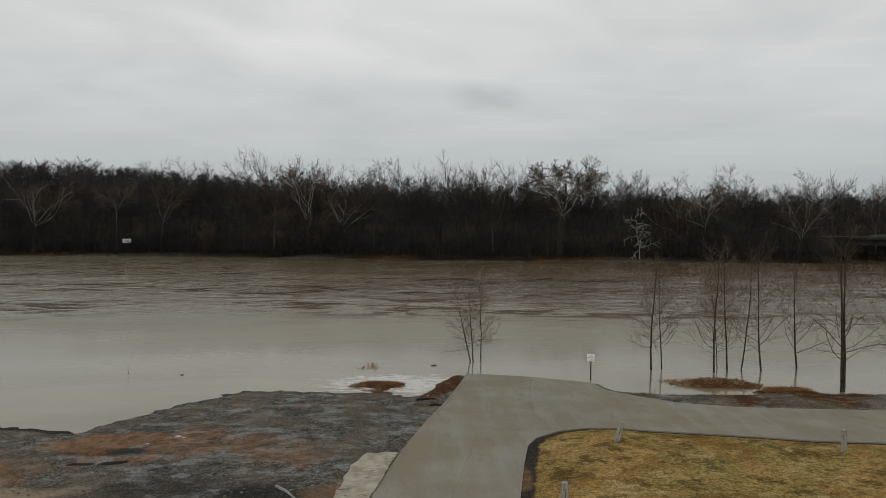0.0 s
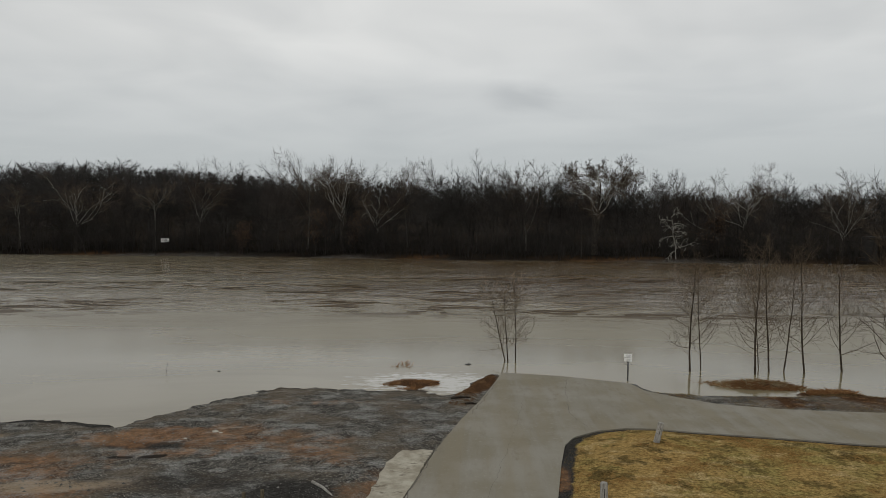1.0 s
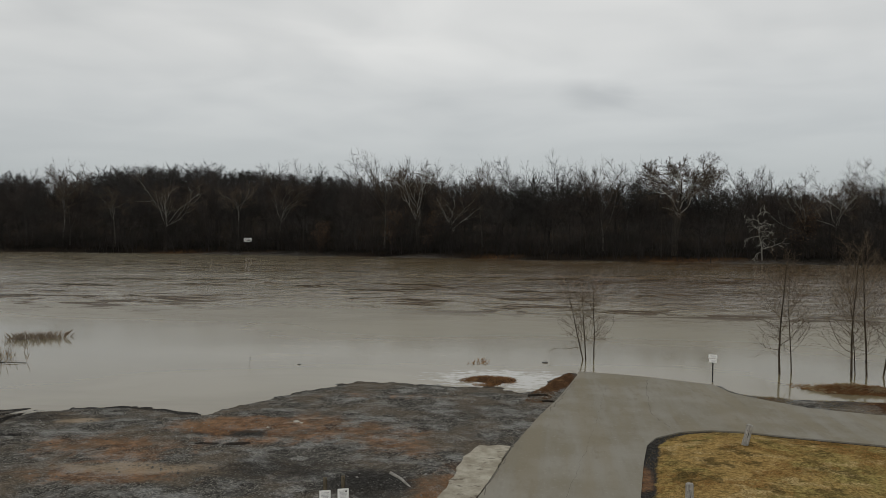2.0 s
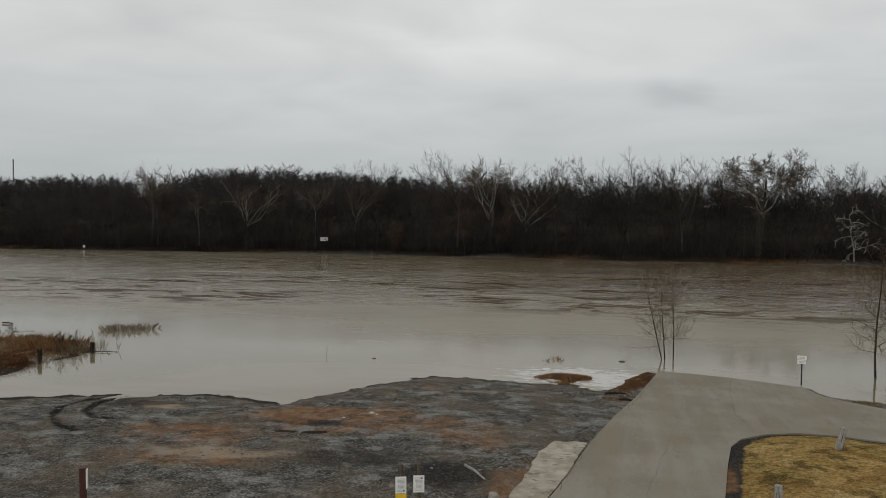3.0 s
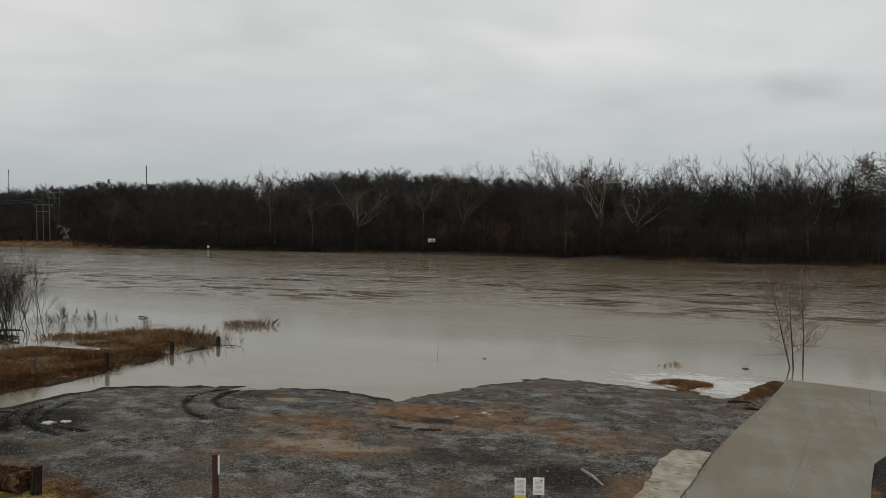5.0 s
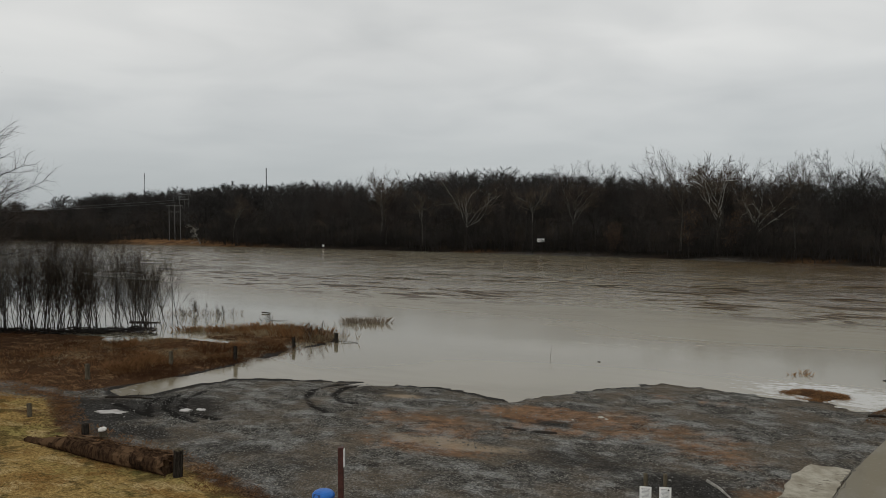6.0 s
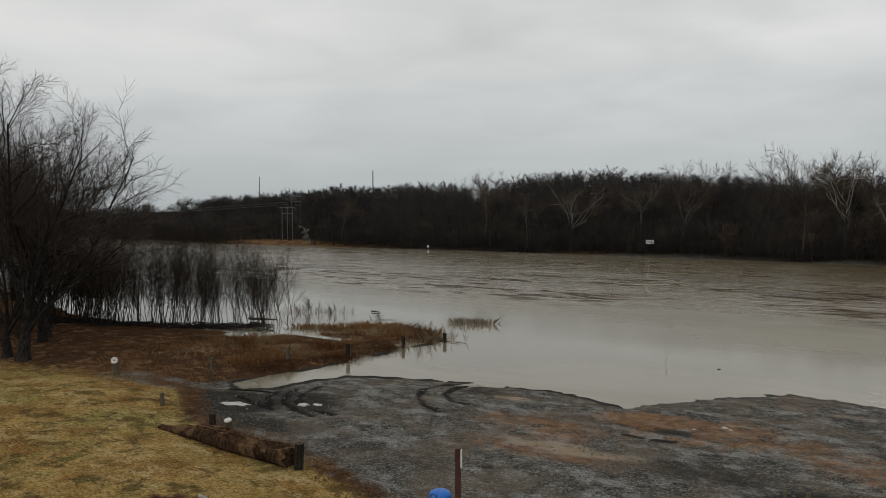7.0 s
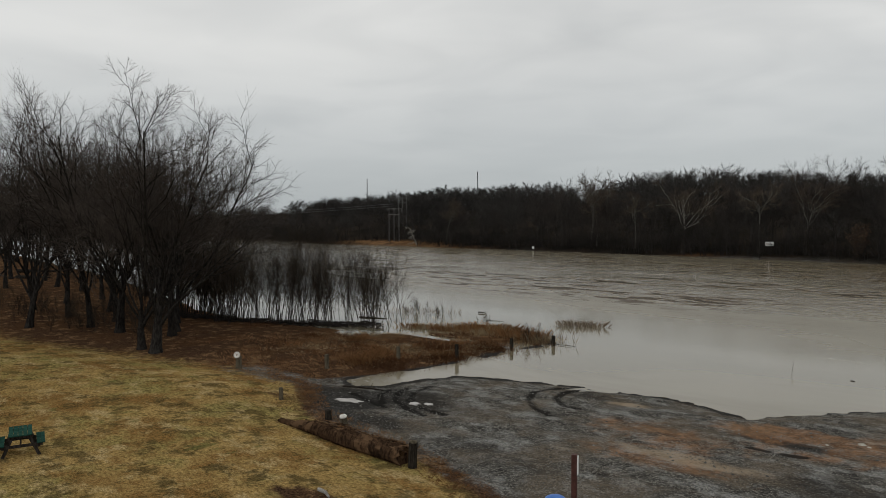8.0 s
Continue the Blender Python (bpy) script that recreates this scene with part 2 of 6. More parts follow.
def road_material():
    n = Nodes("worn_concrete", 0.8)
    big, mid, fine = n.noise(0.3, 5), n.noise(1.6, 6, 0.65, n.scaled((1.6, 0.5, 1))), n.noise(30, 5, 0.7)
    c = n.mix(n.span(big, 0.38, 0.64), (0.202, 0.184, 0.143), (0.243, 0.229, 0.193))
    c = n.mix(n.span(mid, 0.5, 0.72, 0, 0.55), c, (0.170, 0.149, 0.116))
    c = n.mix(n.span(n.noise(6, 4, 0.6), 0.56, 0.74, 0, 0.4), c, (0.30, 0.283, 0.245))
    track = n.noise(1.1, 5, 0.6, n.scaled((1.0, 0.09, 1)))
    c = n.mix(n.span(track, 0.46, 0.64, 0, 0.4), c, (0.212, 0.184, 0.132))
    c = n.mix(n.span(track, 0.50, 0.34, 0, 0.3), c, (0.268, 0.262, 0.236))
    c = n.mix(n.span(fine, 0.58, 0.8, 0, 0.35), c, (0.15, 0.14, 0.125))
    return n.done(c, n.span(big, 0.4, 0.6, 0.55, 0.85), fine, 0.01, 0.5)


def pale_material():
    n = Nodes("broken_pale_concrete", 0.9)
    c = n.mix(n.span(n.noise(1.3, 6, 0.65), 0.35, 0.65), (0.25, 0.225, 0.175), (0.39, 0.365, 0.30))
    c = n.mix(n.span(n.noise(1.5, 6, 0.7, n.scaled((0.7, 1.2, 1))), 0.54, 0.64, 0, 0.85), c, (0.12, 0.10, 0.078))
    c = n.mix(n.span(n.noise(11, 5, 0.7), 0.55, 0.7, 0, 0.5), c, (0.19, 0.165, 0.125))
    return n.done(c, None, n.noise(9, 5), 0.03, 0.6)


def bark_material(name, a, b, blotch=None):
    n = Nodes(name, 0.92)
    c = n.mix(n.span(n.noise(7, 5, 0.7, n.scaled((1, 1, 0.3))), 0.35, 0.65), a, b)
    if blotch:
        c = n.mix(n.span(n.noise(1.6, 4, 0.6), 0.52, 0.60), c, blotch)
    c = n.mix(n.math("MULTIPLY", n.rand(), 0.35), c, tuple(v * 0.6 for v in a))
    return n.done(c, None, n.noise(18, 4, 0.7, n.scaled((1, 1, 0.25))), 0.02, 0.7)


def twig_material(name, a, b):
    n = Nodes(name, 0.9)
    c = n.mix(n.island(), a, b)
    c = n.mix(n.math("MULTIPLY", n.rand(), 0.5), c, tuple(v * 0.55 for v in a))
    c = n.mix(n.span(n.noise(0.13, 2), 0.40, 0.60, 0, 0.45), c, tuple(v * 0.5 for v in a))
    return n.done(c)


def plain(name, a, b, scale=6.0, rough=0.7, metal=0.0, bump=0.4):
    n = Nodes(name, rough, metal, 0.3)
    c = n.mix(n.span(n.noise(scale, 5, 0.65), 0.35, 0.65), a, b)
    return n.done(c, None, n.noise(scale * 4, 4), 0.008, bump)


def wood_material(name, a, b, stretch=(1, 1, 0.12)):
    n = Nodes(name, 0.88)
    g = n.noise(22, 5, 0.7, n.scaled(stretch))
    c = n.mix(n.span(g, 0.35, 0.68), a, b)
    c = n.mix(n.span(n.noise(3, 4), 0.5, 0.7, 0, 0.55), c, tuple(v * 0.5 for v in a))
    return n.done(c, None, g, 0.02, 0.8)


M_GROUND, M_WATER, M_ROAD, M_PALE = ground_material(), water_material(), road_material(), pale_material()
M_BARK = bark_material("dark_bark", (0.020, 0.0175, 0.0155), (0.052, 0.047, 0.042))
M_MIDBARK = bark_material("grey_brown_bark", (0.030, 0.027, 0.024), (0.078, 0.070, 0.062))
M_TWIG = twig_material("bare_twigs", (0.036, 0.034, 0.032), (0.100, 0.094, 0.087))
M_TWIGRED = twig_material("reddish_twigs", (0.043, 0.037, 0.034), (0.106, 0.092, 0.082))
M_WILLOW = twig_material("willow_twigs", (0.032, 0.026, 0.020), (0.085, 0.066, 0.048))
M_MIDTWIG = twig_material("grey_brown_twigs", (0.07, 0.056, 0.044), (0.15, 0.12, 0.094))
M_YOUNGBARK = bark_material("brown_young_bark", (0.030, 0.024, 0.018), (0.085, 0.068, 0.050))
M_YOUNGTWIG = twig_material("tan_twigs", (0.085, 0.065, 0.046), (0.20, 0.155, 0.11))
M_SYC = bark_material("white_bark", (0.22, 0.21, 0.185), (0.40, 0.385, 0.345), (0.12, 0.105, 0.085))
M_GREYBARK = bark_material("grey_bark", (0.085, 0.080, 0.070), (0.18, 0.17, 0.15))
M_SYCLOW = bark_material("flaky_lower_bark", (0.035, 0.030, 0.025), (0.085, 0.075, 0.062))
M_TAN = twig_material("withered_tan_leaves", (0.075, 0.042, 0.021), (0.15, 0.086, 0.044))
M_BEECH = twig_material("pale_withered_leaves", (0.080, 0.052, 0.033), (0.15, 0.10, 0.065))
M_PINE = twig_material("pine_needles", (0.014, 0.020, 0.012), (0.03, 0.04, 0.022))
M_BRUSH = twig_material("brush_stems", (0.028, 0.026, 0.024), (0.070, 0.064, 0.058))
M_WEED = twig_material("dead_weeds", (0.17, 0.084, 0.036), (0.45, 0.26, 0.125))
M_PALEWEED = twig_material("bleached_weeds", (0.26, 0.195, 0.105), (0.52, 0.42, 0.27))
M_ORANGE = twig_material("orange_weeds", (0.125, 0.062, 0.027), (0.33, 0.180, 0.082))
M_REED = twig_material("dry_reeds", (0.17, 0.13, 0.092), (0.36, 0.29, 0.215))
M_RUSSET = twig_material("dark_russet_weeds", (0.060, 0.028, 0.014), (0.155, 0.074, 0.034))
M_STRAW = twig_material("straw_blades", (0.15, 0.108, 0.043), (0.33, 0.25, 0.125))
M_STONE = twig_material("loose_stones", (0.075, 0.073, 0.067), (0.29, 0.28, 0.255))
M_POST = wood_material("weathered_post", (0.06, 0.050, 0.034), (0.16, 0.138, 0.10))
M_POSTGREY = wood_material("silver_grey_post", (0.20, 0.19, 0.17), (0.40, 0.385, 0.35))
M_POSTDARK = wood_material("blackened_post", (0.014, 0.012, 0.010), (0.050, 0.043, 0.035))
M_CUT = plain("pale_end_grain", (0.42, 0.40, 0.36), (0.68, 0.66, 0.62), 9)
M_LOG = bark_material("rotten_log", (0.020, 0.013, 0.009), (0.095, 0.056, 0.032), (0.15, 0.092, 0.052))
M_BROWN = plain("brown_paint", (0.050, 0.018, 0.014), (0.085, 0.032, 0.025), 5, 0.6)
M_WHITE = plain("white_board", (0.72, 0.72, 0.70), (0.82, 0.82, 0.80), 7, 0.55, 0, 0.1)
M_INK = plain("grey_print", (0.36, 0.36, 0.37), (0.48, 0.48, 0.49), 9, 0.7, 0, 0.1)
M_BLACK = plain("black_post_paint", (0.02, 0.02, 0.02), (0.045, 0.043, 0.04), 8, 0.6)
M_YELLOW = plain("yellow_paint", (0.62, 0.40, 0.02), (0.78, 0.52, 0.04), 5, 0.5, 0, 0.1)
M_BLUE = plain("blue_plastic", (0.012, 0.11, 0.42), (0.02, 0.16, 0.55), 4, 0.35, 0, 0.1)
M_BLUEDK = plain("dark_blue_plastic", (0.008, 0.04, 0.14), (0.012, 0.06, 0.20), 4, 0.45, 0, 0.1)
M_GREEN = wood_material("green_stained_planks", (0.014, 0.042, 0.032), (0.032, 0.082, 0.063), (1, 0.1, 1))
M_FRAME = wood_material("dark_table_timber", (0.022, 0.020, 0.017), (0.06, 0.052, 0.045))
M_STEEL = plain("weathered_pole_timber", (0.075, 0.072, 0.070), (0.14, 0.136, 0.13), 3, 0.8)
M_WIRE = plain("cable", (0.12, 0.12, 0.125), (0.18, 0.18, 0.185), 2, 0.6, 0.0, 0.0)
# the bridge's shade is put into these two darkened colours
M_BRIDGE = plain("bridge_concrete", (0.045, 0.044, 0.041), (0.085, 0.083, 0.077), 0.6, 0.85)
M_GIRDER = plain("dark_girder", (0.012, 0.012, 0.012), (0.026, 0.025, 0.024), 0.8, 0.7)
M_CRACK = plain("dark_joint", (0.085, 0.076, 0.062), (0.15, 0.135, 0.11), 8, 0.9)


# ---- the lie of the land ----
SHORE = [(-900, 80), (-220, 46), (-140, 40), (-100, 35), (-70, 30), (-60, 31), (-53, 32.5), (-48, 33.5), (-44.5, 37), (-40.5, 40.6), (-36.5, 42.0), (-34.3, 40.6),
         (-34.8, 36), (-34.2, 32), (-34.2, 28.4), (-34.9, 25.2), (-34.6, 23.0), (-33.2, 22.2), (-32.0, 23.2), (-32.0, 25.6), (-31.2, 28), (-27.6, 29.8), (-25, 31.1),
         (-22.5, 31.6), (-20, 32.3), (-18.5, 31.9), (-16.2, 31.3), (-15.4, 32.8), (-14.9, 33.9), (-13.2, 36.2), (-10.8, 38.9), (-8.3, 39.1), (-6.3, 38.5), (-3.1, 38.9),
         (-1.9, 37.6), (-0.5, 38.2), (1.0, 42.8)]
SHORE_EAST = [(1.5, 43.4), (5.3, 42.5), (8.7, 41.0), (9.4, 39.3), (12.7, 38.5), (15.8, 38.6), (20.2, 38.9), (24, 38.6), (60, 37), (900, 20)]
NEAR_LAND = SHORE + SHORE_EAST + [(900, -900), (-900, -900)]
ROAD = [(1.5, 43.6), (3.4, 43.2), (5.3, 42.7), (8.65, 41.15), (9.1, 39.2), (10.4, 37.8), (12.0, 36.4), (14.6, 35.5), (17.2, 35.1), (20.5, 34.8), (45, 33.2),
        (45, 27.6), (18.4, 29.3), (15.7, 29.6), (12.5, 30.4), (9.1, 31.1), (7.7, 31.5), (6.4, 31.5), (5.1, 31.0), (4.0, 30.0), (3.5, 28.9), (3.1, 26.7), (2.6, 23.4),
        (1.2, 15), (-1.5, -4), (-8, -40), (-13.5, -40), (-6.9, -4), (-4.0, 15), (-2.4, 23.0), (-1.65, 28.0), (-0.7, 32.8), (0.1, 36.2), (1.1, 41.4)]
LAWN_EAST = [(45, 27.6), (18.4, 29.3), (15.7, 29.6), (12.5, 30.4), (9.1, 31.1), (7.7, 31.5), (6.4, 31.5), (5.1, 31.0), (4.0, 30.0), (3.5, 28.9), (3.1, 26.7), (2.6, 23.4),
             (1.2, 15), (-1.5, -4), (-8, -40), (45, -40)]
LAWN_WEST = [(-8, 5), (-14.5, 13.0), (-17.0, 15.6), (-19.5, 16.1), (-22.2, 16.6), (-26.5, 16.5), (-29.5, 17.0), (-32.2, 18.6), (-35.0, 20.2), (-39, 19.8), (-44, 17.8), (-49, 16.0),
             (-60, 12), (-90, 8), (-200, -10), (-200, -90), (-8, -90)]
APRON = [(-1.75, 27.9), (-2.2, 27.98), (-2.6, 27.8), (-2.95, 27.85), (-3.12, 27.4), (-3.2, 26.9), (-3.42, 26.4), (-3.4, 25.8), (-3.52, 25.2), (-3.46, 24.6), (-3.6, 23.9), (-3.58, 23.2), (-3.75, 22.4), (-3.75, 21.6), (-4.6, 15), (-4.05, 15), (-2.45, 23.0)]
WEEDS_WEST = [(-34.6, 25.6), (-34.4, 28.4), (-34.6, 32), (-35.2, 36), (-34.8, 40.3), (-36.2, 42.2), (-40, 42.2), (-45, 39), (-48, 35.5), (-53, 33), (-60, 30), (-70, 29),
              (-100, 32), (-140, 34), (-140, 12), (-90, 10), (-60, 13.5), (-49, 17), (-44, 18.6), (-39, 20.6), (-35.5, 21.2)]
MOUND_EAST = [(9.3, 39.2), (12.7, 38.5), (15.8, 38.7), (20.2, 38.9), (24, 38.8), (45, 38), (45, 33.4), (20.5, 35.0), (17.2, 35.3), (14.6, 35.7), (12.0, 36.6), (10.4, 38.0)]
BANK = [(-3000, 300), (-900, 240), (-600, 215), (-420, 192), (-340, 172), (-300, 170), (-225, 176), (-160, 179), (-110, 178), (-50, 174), (0, 165), (50, 160), (100, 156), (400, 120), (3000, -100)]


def lattice(x, y, size, seed):
    """Smooth value noise from 0 to 1."""
    g = np.random.RandomState(seed).rand(256, 256)
    u, v = np.asarray(x) / size, np.asarray(y) / size
    i, j = np.floor(u).astype(int), np.floor(v).astype(int)
    a, b = u - i, v - j
    a, b = a * a * (3 - 2 * a), b * b * (3 - 2 * b)
    p = lambda k, l: g[k % 256, l % 256]
    return (p(i, j) * (1 - a) + p(i + 1, j) * a) * (1 - b) + (p(i, j + 1) * (1 - a) + p(i + 1, j + 1) * a) * b


def inside(x, y, poly):
    odd = np.zeros(np.shape(x), bool)
    for (x0, y0), (x1, y1) in zip(poly, poly[1:] + poly[:1]):
        if y0 != y1:
            odd ^= ((y0 > y) != (y1 > y)) & (x < (x1 - x0) * (y - y0) / (y1 - y0) + x0)
    return odd


def line_distance(x, y, line):
    d = np.full(np.shape(x), 1e9)
    for (x0, y0), (x1, y1) in zip(line, line[1:]):
        ux, uy = x1 - x0, y1 - y0
        s = np.clip(((x - x0) * ux + (y - y0) * uy) / (ux * ux + uy * uy), 0, 1)
        d = np.minimum(d, np.hypot(x - x0 - s * ux, y - y0 - s * uy))
    return d


def depth_in(x, y, poly):
    """Distance to the outline, positive inside."""
    d = line_distance(x, y, poly + poly[:1])
    return np.where(inside(x, y, poly), d, -d)


def step(v, a, b):
    s = np.clip((v - a) / (b - a), 0, 1)
    return s * s * (3 - 2 * s)


def road_height(x, y):
    return 0.05 + 0.26 * step(43.0 - y, 0, 16) + 0.05 * step(np.asarray(x, float), 12, 24) * step(43.0 - y, 2, 8)


def bank_line(x):
    xs, ys = zip(*BANK)
    return np.interp(x, xs, ys)


def hill(x, back):
    """Height of the far side's hills at a distance behind its waterline."""
    rise = np.interp(x, [-1500, -700, -450, -330, -270, -200, -120, -60, 0, 60, 200, 900], [20, 17, 15, 13.5, 14, 17.5, 19, 16, 12, 10, 9, 12])
    rise = rise + 5.0 * (lattice(x, back, 42, 61) - 0.5) + 2.5 * (lattice(x, back, 16, 62) - 0.5)
    return 1.2 * step(back, 0, 3) + 1.6 * step(back, 5, 26) + rise * step(back, 22, 116) - 5 * step(back, 116, 150) + 8 * step(back, 170, 600)


def land_height(x, y):
    x, y = np.asarray(x, float), np.asarray(y, float)
    d = line_distance(x, y, SHORE + SHORE_EAST)
    d = np.where(inside(x, y, NEAR_LAND), d, -d)
    rough = (lattice(x, y, 0.8, 1) - 0.5) * 0.05 + (lattice(x, y, 2.3, 2) - 0.5) * 0.05 + (lattice(x, y, 0.45, 3) - 0.5) * 0.05
    h = np.where(d > 0, 0.34 * (1 - np.exp(-d / 5.0)) + 0.015, np.maximum(0.10 * d, -2.5))
    h = h + rough * np.exp(-np.abs(d) / 3.0) + rough * 0.12
    lw = depth_in(x, y, LAWN_WEST)
    h = h + 0.42 * step(lw, -0.5, 6) + 0.010 * np.maximum(lw, 0)
    h = h + 0.25 * step(depth_in(x, y, LAWN_EAST), 0.0, 2.5)
    ww = depth_in(x, y, WEEDS_WEST)
    h = h + 0.10 * step(ww, 0, 1.2) * (lattice(x, y, 1.5, 5) - 0.15) + 0.2 * step(ww, 0, 5) * step(-x, 40, 55)
    h = h + 0.13 * step(depth_in(x, y, MOUND_EAST), 0, 1.2) * (0.7 + 0.6 * lattice(x, y, 1.4, 7))
    # flooded hollows behind the weedy point
    h = h - 0.70 * np.exp(-(((x + 44) / 8.5) ** 2 + ((y - 37.0) / 5.0) ** 2)) * step(lattice(x, y, 1.9, 44), 0.36, 0.56)
    # the weedy islet off the lot, and two drowned hummocks off the drive
    for cx, cy, rx, ry, k in ((-3.7, 40.8, 1.9, 1.0, 0.34), (15.6, 41.1, 2.6, 0.8, 0.42), (19.0, 39.3, 1.5, 0.8, 0.22)):
        h = h + k * np.exp(-(((x - cx) / rx) ** 2 + ((y - cy) / ry) ** 2)) * (0.7 + 0.6 * lattice(x, y, 0.8, 6))
    h = h + 0.17 * np.exp(-(line_distance(x, y, [(1.0, 42.6), (0.1, 40.0), (-0.75, 37.2)]) / 0.5) ** 2) * (0.6 + 0.8 * lattice(x, y, 0.6, 8))
    rd = np.maximum(depth_in(x, y, ROAD), depth_in(x, y, APRON) + 0.02)
    h = np.where(rd > -0.6, h + (road_height(x, y) - 0.06 - h) * step(rd, -0.6, 0.05), h)
    back = y - bank_line(x)
    far = hill(x, back) + (lattice(x, y, 9, 7) - 0.5) * 1.2 * step(back, 2, 20)
    return np.where(back > 0, far, np.where(back > -25, np.maximum(np.maximum(h, -2.5), back * 0.12), h))


def spread(a, b, s, lo, hi):
    """Grid lines: even between a and b, and ever wider out to lo and hi."""
    out = list(np.arange(a, b + s / 2, s))
    k = s
    while out[-1] < hi:
        k = min(k * 1.22, 160)
        out.append(out[-1] + k)
    k = s
    while out[0] > lo:
        k = min(k * 1.22, 160)
        out.insert(0, out[0] - k)
    return np.array(out)


def grid_mesh(name, xs, ys, height, masks=()):
    X, Y = np.meshgrid(xs, ys)
    Z = height(X, Y)
    nx, ny = len(xs), len(ys)
    i = np.arange(nx * ny).reshape(ny, nx)
    quads = np.stack([i[:-1, :-1], i[:-1, 1:], i[1:, 1:], i[1:, :-1]], -1).reshape(-1, 4)
    me = bpy.data.meshes.new(name)
    me.vertices.add(nx * ny)
    me.vertices.foreach_set("co", np.stack([X, Y, Z], -1).ravel().astype(np.float32))
    me.loops.add(quads.size)
    me.loops.foreach_set("vertex_index", quads.ravel().astype(np.int32))
    me.polygons.add(len(quads))
    me.polygons.foreach_set("loop_start", np.arange(0, quads.size, 4, dtype=np.int32))
    me.polygons.foreach_set("use_smooth", np.ones(len(quads), bool))
    for key, f in masks:
        at = me.attributes.new(key, "FLOAT", "POINT")
        at.data.foreach_set("value", np.clip(f(X, Y), 0, 1).ravel().astype(np.float32))
    me.update(calc_edges=True)
    return me


def ellipses(rows):
    def f(x, y):
        m = np.zeros_like(x)
        for cx, cy, rx, ry, turn, k in rows:
            c, s = math.cos(radians(turn)), math.sin(radians(turn))
            u, v = ((x - cx) * c + (y - cy) * s) / rx, (-(x - cx) * s + (y - cy) * c) / ry
            m = np.maximum(m, k * np.exp(-(u * u + v * v) ** 1.5))
        return m
    return f


RUST = ellipses(((-13.9, 29.4, 3.0, 1.8, 8, 1.0), (-10.0, 29.2, 4.0, 2.4, -12, 0.66), (-6.4, 28.0, 2.6, 2.0, -30, 0.62), (-16.8, 25.6, 4.0, 2.4, 10, 0.66), (-15.6, 22.6, 4.0, 1.2, 0, 0.65),
                 (-3.5, 23.0, 1.4, 3.4, -10, 0.75), (2.75, 25.5, 0.5, 2.0, 0, 0.9), (-12.0, 27.2, 3.0, 1.2, 0, 0.55), (-8.0, 35.6, 5.0, 1.2, 8, 0.42)))
SAND = ellipses(((-14.6, 23.5, 3.2, 0.8, 5, 0.75), (-20.8, 29.0, 1.5, 0.6, 25, 0.7), (-11.2, 30.6, 1.6, 0.5, 0, 0.4), (-17.5, 21.3, 2.5, 0.7, 0, 0.4)))
RUTS = [[(-24.6, 30.6), (-25.4, 29.5), (-25.5, 27.8), (-24.5, 26.2), (-23.2, 25.1), (-21.9, 24.6)], [(-23.2, 31.1), (-24.3, 30.4), (-24.5, 29.0), (-23.8, 27.4), (-22.5, 26.4), (-21.8, 26.6)],
        [(-30.6, 23.7), (-30.1, 22.7), (-28.9, 21.5), (-27.1, 20.8), (-25.6, 20.5)], [(-30.1, 24.9), (-29.6, 23.4), (-28.4, 22.0), (-26.7, 21.3), (-25.0, 21.2)],
        [(-31.1, 23.0), (-30.3, 21.7), (-28.7, 20.6)], [(-14.0, 26.7), (-13.3, 26.7)], [(-12.7, 26.8), (-12.1, 26.9)], [(-31.5, 20.9), (-29.8, 20.5), (-28.0, 20.2)]]


def rut_mask(x, y):
    d = np.full(x.shape, 1e9)
    for line in RUTS:
        d = np.minimum(d, line_distance(x, y, line))
    return np.exp(-(d / 0.20) ** 2) * (0.55 + 0.6 * lattice(x, y, 0.9, 9))


def wet_mask(x, y):
    d = line_distance(x, y, SHORE)
    west = 0.7 * np.exp(-(d / 0.7) ** 2) * step(-x, 15.6, 17.5) + 0.55 * np.exp(-(d / 0.5) ** 2)
    spots = ellipses(((-19.5, 18.8, 5, 1.4, 0, 0.5), (-29, 19.0, 3.5, 1.6, 0, 0.6), (-9.5, 24.0, 4, 1.6, 0, 0.6), (-3.5, 33.5, 1.2, 4.5, -14, 0.42), (-6.2, 23.2, 2.2, 1.6, 0, 0.8), (3.0, 27.5, 0.35, 4.0, 5, 1.0),
                      (-13.2, 28.2, 2.6, 0.7, 0, 0.8), (5.5, 31.2, 3.0, 0.35, 0, 1.0), (-30.5, 18.6, 2.2, 1.5, 0, 0.9), (-28.3, 22.2, 4.2, 2.0, -10, 0.75), (-23.6, 29.6, 3.0, 1.4, -10, 0.6), (-31.0, 20.0, 4.0, 2.4, 0, 1.0), (-27.0, 18.2, 4.0, 1.2, 5, 0.75)))
    bend = step(9 - x, 0, 3)
    soil = 1.6 * np.exp(-((depth_in(x, y, LAWN_EAST) - 0.10 - 0.10 * bend) / (0.20 + (0.3 + 0.15 * bend) * lattice(x, y, 1.1, 71))) ** 2)
    return np.maximum(np.maximum(west, soil), spots(x, y))


